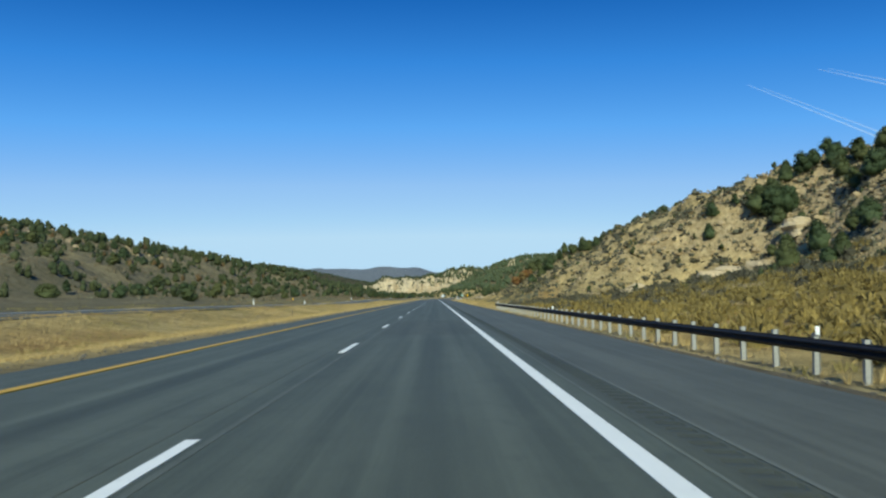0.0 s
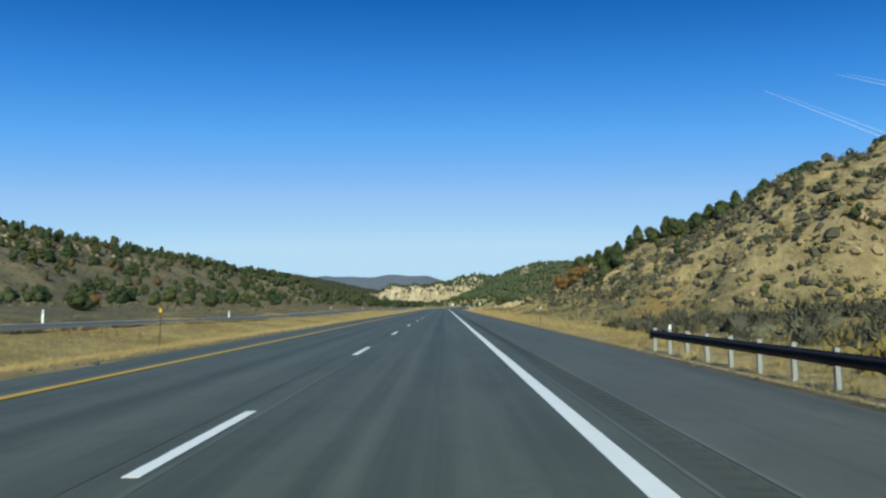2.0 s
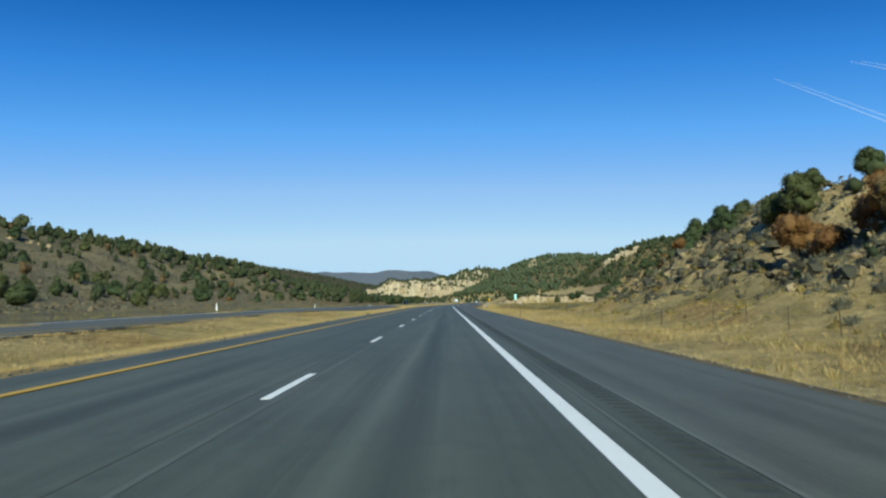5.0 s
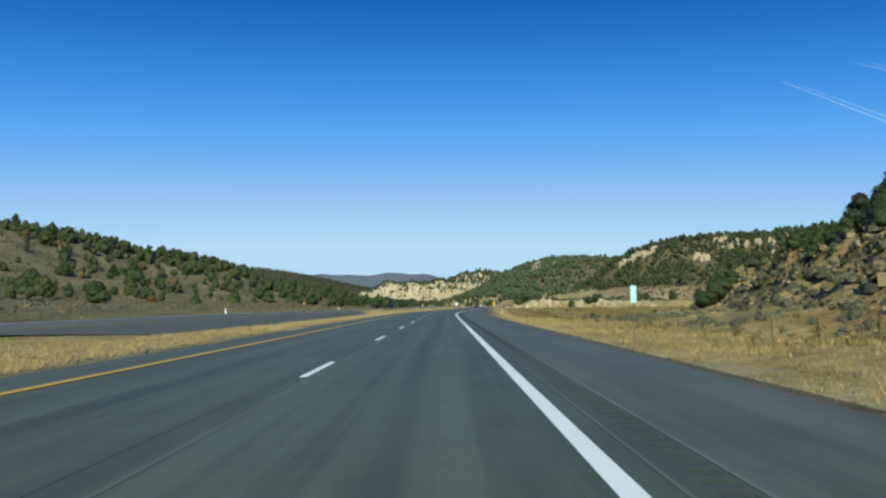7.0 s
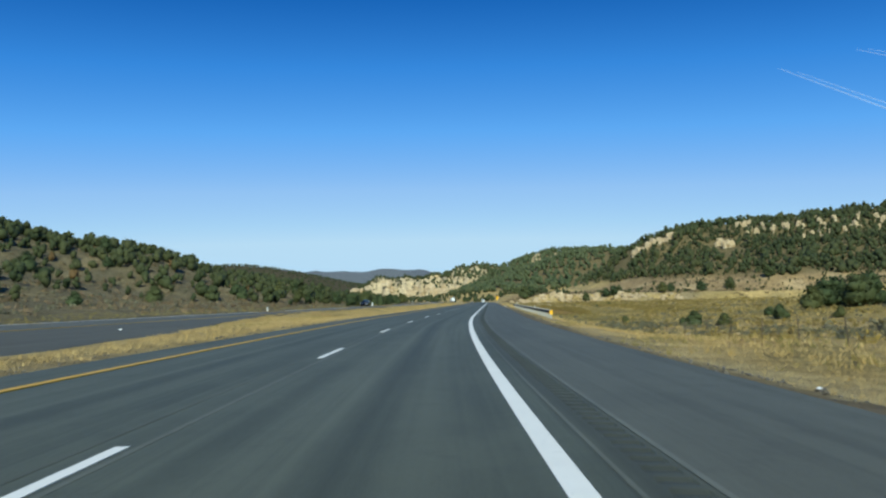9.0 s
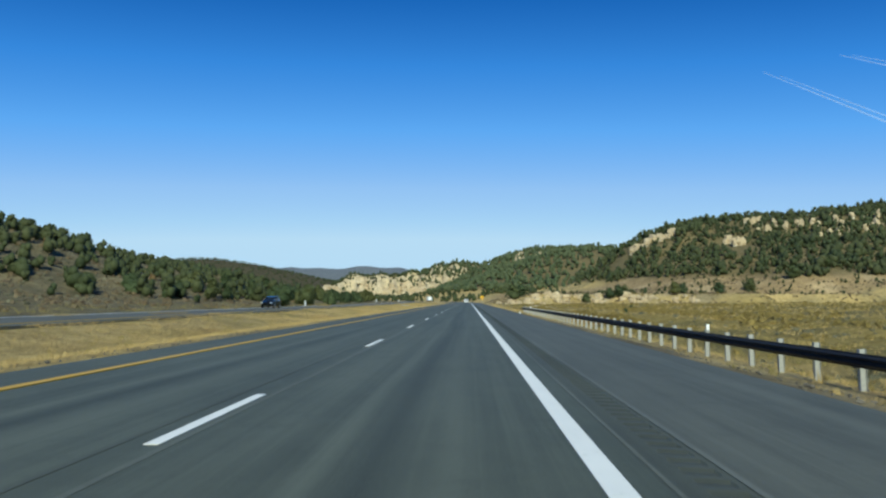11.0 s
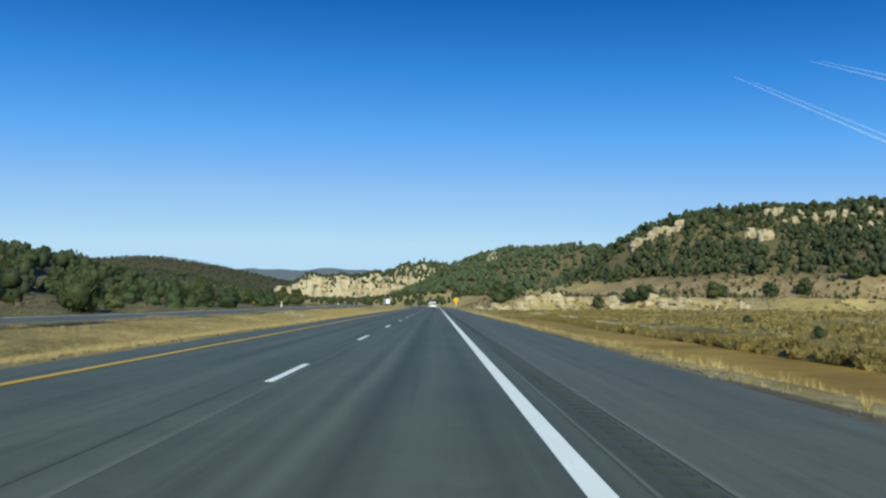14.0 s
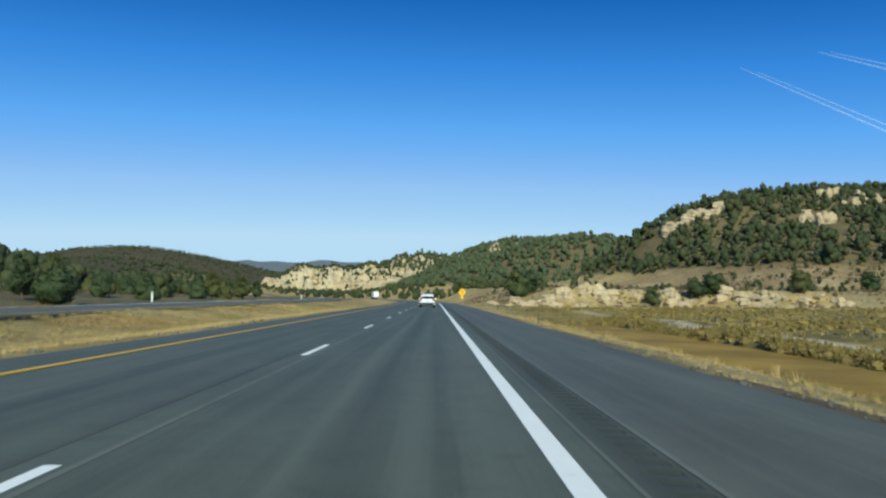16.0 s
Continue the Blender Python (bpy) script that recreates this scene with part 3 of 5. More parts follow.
def w_beam(length):
    """A W-shaped rail, its face towards -x, along y."""
    prof = [(0.0, 0.0), (-0.012, 0.045), (-0.078, 0.075), (-0.082, 0.105), (-0.012, 0.140), (-0.006, 0.156), (-0.012, 0.172), (-0.082, 0.207), (-0.078, 0.237), (-0.012, 0.267), (0.0, 0.312)]
    prof = prof + [(x + 0.006, z) for x, z in reversed(prof)]
    bm = bmesh.new()
    a = [bm.verts.new((x, 0, z)) for x, z in prof]
    b = [bm.verts.new((x, length, z)) for x, z in prof]
    n = len(prof)
    for i in range(n):
        bm.faces.new((a[i], a[(i + 1) % n], b[(i + 1) % n], b[i]))
    return bm


def shared(name, bm, material):
    me = bpy.data.meshes.new(name)
    bm.normal_update()
    bm.to_mesh(me)
    bm.free()
    me.materials.append(material)
    return me


def child(name, me, parent, m, label=""):
    ob = new(name, me)
    ob.parent = parent
    ob.matrix_basis = m
    return tagged(ob, label)


BAY = 1.905
BEAM = shared("beam", w_beam(2 * BAY + 0.03), RUST_STEEL)


def i_post():
    """A rolled steel post: two flanges along the rail and a web between them."""
    bm = box(bmesh.new(), -0.075, -0.05, -0.5, -0.068, 0.05, 0.935, 0.002)
    box(bm, 0.068, -0.05, -0.5, 0.075, 0.05, 0.935, 0.002)
    return box(bm, -0.0675, -0.004, -0.5, 0.0675, 0.004, 0.930, 0.0)


POST = shared("post", i_post(), PALE_STEEL)
BLOCK = shared("spacer_block", box(bmesh.new(), -0.168, -0.07, 0.52, -0.078, 0.07, 0.84, 0.01), BLACK_WOOD)
REFLECTOR = shared("post_reflector", box(bmesh.new(), -0.05, -0.075, 0.90, 0.05, -0.06, 1.10, 0.004), WHITE_REFLECT)
END_SHOE = shared("end_shoe", box(bmesh.new(), -0.12, -0.06, 0.46, 0.02, 0.02, 0.82, 0.02), RUST_STEEL)


def guardrail(s0, bays, off, plates, label):
    rail = tagged(new("guardrail"), label, "guardrail", "roadside guardrails")
    for k in range(bays + 1):
        x, y, z, a = place(s0 + BAY * k, off)
        r = random.uniform
        m = pose(x, y, z + r(-0.02, 0.02), r(-1.2, 1.2), r(-1.2, 1.2), a)
        child("post", POST, rail, m)
        child("spacer_block", BLOCK, rail, m)
        if k in plates:
            child("post_reflector", REFLECTOR, rail, m, "small white reflector plate")
        if k % 2 == 0 and k < bays:
            x2, y2, z2, _ = place(s0 + BAY * (k + 2), off)
            d = Vector((x2 - x, y2 - y, z2 - z))
            tilt = math.degrees(math.atan2(d.z, math.hypot(d.x, d.y)))
            yaw = math.degrees(math.atan2(-d.x, d.y))
            child("beam", BEAM, rail, pose(x, y, z + 0.53, tilt, 0, yaw) @ pose(-0.17, 0, 0), "near-black weathered W-shaped steel rail")
        if k in (0, bays):
            child("end_shoe", END_SHOE, rail, m @ pose(-0.12, 0, 0))
    return rail


guardrail(99.8 - 70 * BAY, 70, 11.1, (26, 45, 69), "near-black weathered steel guardrail on pale steel posts beside shoulder")
guardrail(387.0, 55, 11.1, (13, 49), "near-black weathered steel guardrail on pale steel posts above embankment")

# ---- roadside signs and delineators ----


RUSTY_CHANNEL = m_plain("rusty_channel_steel", (0.15, 0.115, 0.075), 0.8, 0.2, 0.3, 14.0)


def delineator(s, off, reflector, label, tall=1.33, wide=0.040, dz=0.0):
    x, y, z, a = place(s, off, dz)
    d = tagged(new("delineator_post"), label, "delineator", "delineators along the road")
    d.matrix_basis = pose(x, y, z, random.uniform(-2, 2), random.uniform(-2, 2), a)
    bm = box(bmesh.new(), -0.012, -0.03, -0.3, 0.012, 0.03, tall, 0.003)
    broad = 0.035 if reflector is WHITE_REFLECT else 0.015
    box(bm, -broad, 0.018, -0.3, broad, 0.028, tall, 0.002)
    part("post", bm, RUSTY_CHANNEL, d)
    bm = box(bmesh.new(), -wide, -0.045, tall - 0.03, wide, -0.032, tall + 0.13, 0.006)
    part("reflector", bm, reflector, d, "bright reflective plate")
    return d


for s, off in ((128.5, 10.3), (252, 10.4), (311.9, 10.1), (610, 10.0)):
    delineator(s, off, WHITE_REFLECT, "thin steel delineator post with a white reflector", 1.66)
delineator(566, -17.2, YELLOW_SIGN, "slim delineator post with a yellow reflector by the median")
for s in (49, 96, 173, 298, 640):
    delineator(s, -8.2, YELLOW_SIGN, "slim median delineator post with a yellow reflector")


def marker_post(s, off):
    """A flat flexible white marker beyond the opposite carriageway."""
    x, y, z, a = place(s, off)
    d = tagged(new("marker_post"), "white flat flexible marker post beside the opposite road", "marker post", "white marker posts")
    d.matrix_basis = pose(x, y, z, 0, 0, a)
    bm = box(bmesh.new(), -0.10, -0.015, -0.2, 0.10, 0.015, 1.25, 0.008)
    part("post", bm, WHITE_REFLECT, d)
    bm = box(bmesh.new(), -0.07, -0.022, 0.95, 0.07, -0.016, 1.15, 0.002)
    part("reflector", bm, GALV, d, "grey reflector patch")


for s in (130, 181, 280, 352, 430, 533, 647, 760):
    marker_post(s, -32.6)


def mile_marker():
    x, y, z, a = place(287.0, 13.4)
    d = tagged(new("mile_marker"), "narrow pale green mile marker plate on a steel post", "road sign")
    d.matrix_basis = pose(x, y, z, 0, 0, a)
    bm = box(bmesh.new(), -0.03, 0.0, -0.4, 0.03, 0.035, 3.08, 0.004)
    part("post", bm, RUSTY_CHANNEL, d)
    bm = box(bmesh.new(), -0.18, -0.008, 2.06, 0.18, -0.002, 3.06, 0.0)
    plate = part("plate", bm, GREEN_SIGN, d, "sunlit pale green reflective plate")
    bm = bmesh.new()
    for z0, h, w in ((2.88, 0.08, 0.11), (2.63, 0.18, 0.06), (2.38, 0.18, 0.06), (2.12, 0.18, 0.06)):
        box(bm, -w, -0.012, z0, w, -0.009, z0 + h)
    part("bars", bm, SIGN_PRINT, plate, "faint pale lettering bars")


mile_marker()


def diamond_sign():
    x, y, z, a = place(731.0, 10.5)
    d = tagged(new("warning_sign"), "yellow diamond curve warning sign with a plaque below", "road sign")
    d.matrix_basis = pose(x, y, z, 0, 0, a)
    for sx in (-0.28, 0.28):
        part("post", box(bmesh.new(), sx - 0.035, 0, -0.4, sx + 0.035, 0.05, 3.9, 0.004), GALV, d)

    def lozenge(r, y0, y1, cz):
        bm = bmesh.new()
        ring = []
        for k in range(4):
            for da in (-7, 0, 7):
                t = radians(90 * k + da)
                q = r * (1.0 if da == 0 else 0.955)
                ring.append((q * math.cos(t), q * math.sin(t) + cz))
        a1 = [bm.verts.new((px, y0, pz)) for px, pz in ring]
        b1 = [bm.verts.new((px, y1, pz)) for px, pz in ring]
        bm.faces.new(a1)
        bm.faces.new(list(reversed(b1)))
        for i in range(len(ring)):
            j = (i + 1) % len(ring)
            bm.faces.new((a1[i], b1[i], b1[j], a1[j]))
        bmesh.ops.recalc_face_normals(bm, faces=bm.faces)
        return bm

    plate = part("plate", lozenge(0.98, -0.012, -0.002, 3.35), YELLOW_SIGN, d, "yellow diamond plate")
    bm = bmesh.new()
    pts = [(0.18, 2.95), (0.18, 3.25), (-0.10, 3.45), (-0.10, 3.62)]
    for (xa, za), (xb, zb) in zip(pts[:-1], pts[1:]):
        tube(bm, (xa, -0.016, za), (xb, -0.016, zb), 0.055, n=6)
    tube(bm, (-0.10, -0.016, 3.58), (-0.10, -0.016, 3.86), 0.16, 0.01, 6)
    for v in bm.verts:
        v.co.y = -0.016 + 0.12 * (v.co.y + 0.016) * 0.3
    part("curve_arrow", bm, BLACK_PRINT, plate, "black curve arrow")
    part("plaque", box(bmesh.new(), -0.36, -0.012, 1.75, 0.36, -0.002, 2.38, 0.0), YELLOW_SIGN, d, "yellow advisory speed plaque")


diamond_sign()


def object_marker(s, off):
    x, y, z, a = place(s, off)
    d = tagged(new("object_marker"), "small yellow object marker at the guardrail end", "road sign")
    d.matrix_basis = pose(x, y, z, 0, 0, a)
    part("post", box(bmesh.new(), -0.03, 0, -0.3, 0.03, 0.04, 0.8, 0.004), GALV, d)
    part("plate", box(bmesh.new(), -0.15, -0.01, 0.45, 0.15, 0.0, 0.88, 0.0), YELLOW_SIGN, d, "yellow plate")


object_marker(385.4, 11.0)

# ---- right-of-way fence ----


def fence(s0, s1, off, gap):
    f = tagged(new("wire_fence"), "rusty wire fence on thin steel and wood posts", "fence")
    n = int((s1 - s0) / gap)
    tops = []
    steel = shared("post", box(bmesh.new(), -0.018, -0.018, -0.4, 0.018, 0.018, 1.15, 0.003), WOOD_POST)
    wood = shared("corner_post", tube(bmesh.new(), (0, 0, -0.4), (0, 0, 1.25), 0.05, 0.045, 8), WOOD_POST)
    for k in range(n + 1):
        x, y, z, a = place(s0 + gap * k, off + 0.6 * math.sin(k * 0.35))
        tops.append((x, y, z))
        if k % 9 == 0:
            child("corner_post", wood, f, pose(x, y, z, random.uniform(-3, 3), random.uniform(-3, 3), 0), "weathered wooden post")
        else:
            child("post", steel, f, pose(x, y, z, random.uniform(-3, 3), random.uniform(-3, 3), 0))
    for h in (0.35, 0.75, 1.1):
        bm = bmesh.new()
        for p, q in zip(tops[:-1], tops[1:]):
            tube(bm, (p[0], p[1], p[2] + h), (q[0], q[1], q[2] + h), 0.006, n=3)
        part("wire", bm, WIRE, f)


fence(112, 372, 17.5, 4.2)

# ---- vehicles ----
CAR_WHITE = m_plain("white_car_paint", (0.82, 0.83, 0.84), 0.18, 0, 0.03, 3.0, 0.0)
CAR_DARK = m_plain("dark_blue_car_paint", (0.006, 0.007, 0.009), 0.15, 0.1, 0.1, 3.0, 0.0)
TYRE = m_plain("tyre_rubber", (0.02, 0.02, 0.02), 0.8, 0, 0.2, 20.0)
RIM = m_plain("alloy_rim", (0.5, 0.5, 0.52), 0.35, 0.9, 0.1, 9.0)
DARK_GLASS = m_plain("tinted_glass", (0.012, 0.016, 0.02), 0.04, 0, 0.1, 3.0, 0.0)
TAIL_RED = m_plain("tail_light_red", (0.35, 0.012, 0.012), 0.2, 0, 0.1, 9.0, 0.0)
HEAD_CLEAR = m_plain("headlight_lens", (0.7, 0.72, 0.75), 0.08, 0.3, 0.05, 9.0, 0.0)
BLACK_TRIM = m_plain("black_trim", (0.02, 0.02, 0.022), 0.6, 0, 0.2, 9.0)


def loft(sections):
    """A closed skin through rings of points, capped at both ends."""
    bm = bmesh.new()
    rings = [[bm.verts.new(p) for p in ring] for ring in sections]
    n = len(rings[0])
    for a, b in zip(rings[:-1], rings[1:]):
        for i in range(n):
            bm.faces.new((a[i], a[(i + 1) % n], b[(i + 1) % n], b[i]))
    bm.faces.new(list(reversed(rings[0])))
    bm.faces.new(rings[-1])
    bmesh.ops.recalc_face_normals(bm, faces=bm.faces)
    return bm


def ring(y, w, z0, z1, r=0.12, tuck=0.0):
    """A rounded upright section across the car at y."""
    out = []
    for cx, cz, a0 in ((w - r, z0 + r, -90), (w - r - tuck, z1 - r, 0), (-(w - r - tuck), z1 - r, 90), (-(w - r), z0 + r, 180)):
        for k in range(4):
            t = radians(a0 + 30 * k)
            out.append((cx + r * math.cos(t), y, cz + r * math.sin(t)))
    return out


def car(name, paint, label, m, high=1.62):
    """A car, its rear towards -y, its wheels on z = 0."""
    c = tagged(new(name), label, "car")
    c.matrix_basis = m
    k = high / 1.62
    body = part("body", loft([ring(-2.28, 0.80, 0.36, 0.92 * k, 0.10, 0.05), ring(-2.18, 0.90, 0.26, 1.02 * k, 0.13, 0.06), ring(-1.3, 0.92, 0.22, 1.06 * k, 0.13, 0.07), ring(0.6, 0.92, 0.22, 1.03 * k, 0.13, 0.08),
                              ring(1.5, 0.90, 0.24, 0.98 * k, 0.14, 0.10), ring(2.1, 0.84, 0.28, 0.86 * k, 0.14, 0.10), ring(2.32, 0.66, 0.36, 0.70 * k, 0.10, 0.05)]), paint, c)
    part("roof", loft([ring(-1.95, 0.70, 1.28 * k, 1.46 * k, 0.06, 0.02), ring(-1.4, 0.70, 1.36 * k, 1.60 * k, 0.08, 0.03), ring(-0.3, 0.70, 1.40 * k, high, 0.08, 0.03), ring(0.55, 0.66, 1.38 * k, 1.50 * k, 0.05, 0.02)]), paint, c)
    glass = part("cabin_glass", loft([ring(-2.12, 0.74, 0.98 * k, 1.06 * k, 0.03, 0.01), ring(-1.90, 0.74, 0.96 * k, 1.42 * k, 0.08, 0.10), ring(-0.4, 0.76, 0.96 * k, 1.52 * k, 0.08, 0.10), ring(0.50, 0.74, 0.96 * k, 1.44 * k, 0.08, 0.10), ring(1.35, 0.74, 0.94 * k, 1.00 * k, 0.02, 0.01)]), DARK_GLASS, c, "dark tinted windows")
    for sx in (-1, 1):
        for sy in (-0.75, 0.15):
            part("pillar", box(bmesh.new(), sx * 0.745 - 0.03, sy - 0.05, 0.98 * k, sx * 0.705 + 0.03, sy + 0.05, 1.45 * k, 0.01), paint, glass)
        part("tail_light", box(bmesh.new(), sx * 0.72 - 0.13, -2.30, 0.78 * k, sx * 0.72 + 0.13, -2.16, 1.00 * k, 0.03), TAIL_RED, c, "red tail light")
        part("headlight", box(bmesh.new(), sx * 0.62 - 0.16, 2.10, 0.62 * k, sx * 0.62 + 0.16, 2.28, 0.76 * k, 0.03), HEAD_CLEAR, c, "clear headlight")
        part("mirror", box(bmesh.new(), sx * 0.98 - 0.09, 0.62, 1.0 * k, sx * 0.98 + 0.09, 0.74, 1.14 * k, 0.03), paint, c)
        for sy in (-1.42, 1.42):
            w = part("wheel", tube(bmesh.new(), (sx * 0.70, sy, 0.33), (sx * 0.93, sy, 0.33), 0.335, n=20), TYRE, c, "black tyre")
            part("rim", tube(bmesh.new(), (sx * 0.90, sy, 0.33), (sx * 0.942, sy, 0.33), 0.21, n=14), RIM, w, "alloy rim")
    part("rear_bumper", box(bmesh.new(), -0.84, -2.36, 0.34, 0.84, -2.20, 0.58, 0.05), BLACK_TRIM, c, "black bumper")
    part("number_plate", box(bmesh.new(), -0.16, -2.325, 0.74, 0.16, -2.29, 0.88, 0.0), RIM, c, "blank pale plate")
    return c


x, y = road_at(645.0, 1.75)
car("hatchback_car", CAR_WHITE, "white hatchback with dark rear window on the road", pose(float(x), float(y), 0.005, 0, 0, math.degrees(float(np.interp(645, S, PSI)))))
x, y = road_at(486.0, -26.3)
car("sport_utility_car", CAR_DARK, "dark blue sport utility car on the opposite road", pose(float(x), float(y), float(opposite_z(486.0)) + 0.05, 0, 0, 180 + math.degrees(float(np.interp(486, S, PSI)))), 1.72)


def box_truck(s, off):
    x, y = road_at(s, off)
    c = tagged(new("box_truck"), "white box truck far ahead on the bend", "truck")
    c.matrix_basis = pose(float(x), float(y), 0.005, 0, 0, math.degrees(float(np.interp(s, S, PSI))))
    part("cargo_box", box(bmesh.new(), -1.22, -4.2, 0.95, 1.22, 1.8, 3.7, 0.05), CAR_WHITE, c)
    part("cab", loft([ring(1.9, 1.05, 0.6, 2.5, 0.15, 0.05), ring(3.1, 1.05, 0.6, 2.4, 0.15, 0.1), ring(3.7, 1.0, 0.6, 1.5, 0.15, 0.1), ring(4.2, 0.95, 0.6, 1.3, 0.15, 0.05)]), CAR_WHITE, c)
    part("underframe", box(bmesh.new(), -1.0, -4.2, 0.55, 1.0, 3.6, 0.92, 0.04), BLACK_TRIM, c, "black underframe")
    for sx in (-1, 1):
        part("tail_light", box(bmesh.new(), sx * 0.95 - 0.12, -4.27, 0.7, sx * 0.95 + 0.12, -4.2, 0.85, 0.01), TAIL_RED, c, "red tail light")
        for sy in (-2.6, 3.0):
            part("wheel", tube(bmesh.new(), (sx * 0.75, sy, 0.45), (sx * 1.1, sy, 0.45), 0.45, n=18), TYRE, c, "black tyre")


box_truck(905.0, 1.8)

# ---- pond ----
bm = bmesh.new()
rim = []
for k in range(60):                    # near shore out, far shore back
    s = 491 + 168 * k / 59
    rim.append((s, 16.6 + 0.5 * math.sin(0.09 * s) + 0.3 * math.sin(0.31 * s) + 4.5 * max(0.0, k / 59 - 0.8)))
for k in range(60):
    s = 659 - 168 * k / 59
    rim.append((s, 27.6 + 0.7 * math.sin(0.07 * s + 1) + 0.3 * math.sin(0.23 * s) - 3.0 * max(0.0, 0.15 - k / 59)))
ring_verts = []
for s, off in rim:
    x, y = road_at(s, off)
    ring_verts.append(bm.verts.new((float(x), float(y), -2.46)))
bm.faces.new(ring_verts)
tagged(new("pond_water", shared("pond_water", bm, POND)), "long shallow orange-brown pond in the meadow below the embankment", "pond", kind="structure")

# ---- rocks ----


def rock_mesh(name, seed, material, flat=0.75):
    """A jointed block: squarish, with broken edges and a few recessed beds."""
    bm = bmesh.new()
    bmesh.ops.create_cube(bm, size=2.0)
    bmesh.ops.subdivide_edges(bm, edges=bm.edges[:], cuts=4, use_grid_fill=True)
    off = Vector((seed * 7.3, seed * 3.1, seed))
    for v in bm.verts:
        d = v.co.normalized()
        p = v.co.lerp(d * 1.25, 0.35)
        q = 1 + 0.30 * noise.noise(d * 1.2 + off) + 0.16 * noise.noise(p * 2.3 + off)
        bed = 1 + 0.10 * math.sin(p.z * 6.0 + 2 * noise.noise(p + off))
        v.co = Vector((p.x * q * bed, p.y * q * bed * 0.85, p.z * q * flat))
    return shared(name, bm, material)


def scatter_blocks(name, pts, sizes, material, label, seed, flat=0.7):
    """Many angular broken blocks in one mesh, bedded in the slope."""
    r = np.random.RandomState(seed)
    n = len(pts)
    base = np.array([(x, y, z) for z in (-1, 1) for y in (-1, 1) for x in (-1, 1)], float)
    quad = np.array([(0, 2, 3, 1), (4, 5, 7, 6), (0, 1, 5, 4), (2, 6, 7, 3), (0, 4, 6, 2), (1, 3, 7, 5)])
    v = base[None] * (1 + r.uniform(-0.38, 0.12, (n, 8, 3))) * (np.asarray(sizes)[:, None, None] * r.uniform(0.55, 1.2, (n, 1, 3)) * np.array((1, 0.8, flat)))
    a, b = r.uniform(0, 6.3, n)[:, None], r.normal(scale=0.22, size=n)[:, None]
    v = np.stack([v[..., 0] * np.cos(b) + v[..., 2] * np.sin(b), v[..., 1], v[..., 2] * np.cos(b) - v[..., 0] * np.sin(b)], -1)
    v = np.stack([v[..., 0] * np.cos(a) - v[..., 1] * np.sin(a), v[..., 0] * np.sin(a) + v[..., 1] * np.cos(a), v[..., 2]], -1) + np.asarray(pts)[:, None]
    f = quad[None] + (np.arange(n) * 8)[:, None, None]
    tagged(new(name, mesh_np(name, v.reshape(-1, 3), f.reshape(-1, 4), material)), label, "rocks", kind="stuff")


def scatter_rocks(name, pts, sizes, material, label, seed):
    """Many loose stones in one mesh."""
    r = np.random.RandomState(seed)
    ico = bmesh.new()
    bmesh.ops.create_icosphere(ico, subdivisions=1, radius=1.0)
    base = np.array([v.co[:] for v in ico.verts])
    tri = np.array([[v.index for v in f.verts] for f in ico.faces])
    ico.free()
    n = len(pts)
    v = base[None] * (1 + r.uniform(-0.28, 0.28, (n, len(base), 1)))
    v = v * (np.asarray(sizes)[:, None, None] * r.uniform(0.6, 1.15, (n, 1, 3)))
    a = r.uniform(0, 6.3, n)
    ca, sa = np.cos(a)[:, None], np.sin(a)[:, None]
    v = np.stack([v[..., 0] * ca - v[..., 1] * sa, v[..., 0] * sa + v[..., 1] * ca, v[..., 2] * 0.8], -1) + np.asarray(pts)[:, None]
    f = tri[None] + (np.arange(n) * len(base))[:, None, None]
    tagged(new(name, mesh_np(name, v.reshape(-1, 3), f.reshape(-1, 3), material)), label, "rocks", kind="stuff")


rng = np.random.RandomState(5)


def spots(n, x0, x1, y0, y1, keep=None):
    x, y = rng.uniform(x0, x1, n), rng.uniform(y0, y1, n)
    if keep is not None:
        k = keep(x, y)
        x, y = x[k], y[k]
    return np.stack([x, y, ground_z(x, y)], -1)


def strip(n, s0, s1, o0, o1, keep=None):
    s, o = rng.uniform(s0, s1, n), rng.uniform(o0, o1, n)
    x, y = road_at(s, o)
    if keep is not None:
        k = keep(x, y)
        x, y = x[k], y[k]
    return np.stack([x, y, ground_z(x, y)], -1)


def off_of(x, y):
    return road_coords(x, y)[1]


def dry(x, y):
    """Neither pond nor sand track."""
    s, off = road_coords(x, y)
    pond = (off > 15.8) & (off < 27.8) & (s > 489) & (s < 662)
    return ~(pond | ((np.abs(off - 32.8) < 1.9) & (s > 502) & (s < 708)))


p = spots(11000, 20, 100, 96, 400, lambda x, y: (ground_z(x, y) > 1.5) & (waves(x, y, 22, 31) > -0.3))
scatter_rocks("slope_stones", p, rng.gamma(2.0, 0.085, len(p)) + 0.07, ROCK, "loose tan sandstone rubble on the cut slope", 1)


def riser(x, y):
    """How much a place on the cut slope stands on the face of a ledge."""
    z = ground_z(x, y)
    return np.where(z > 1.6, strata(x, y, z)[1], 0)


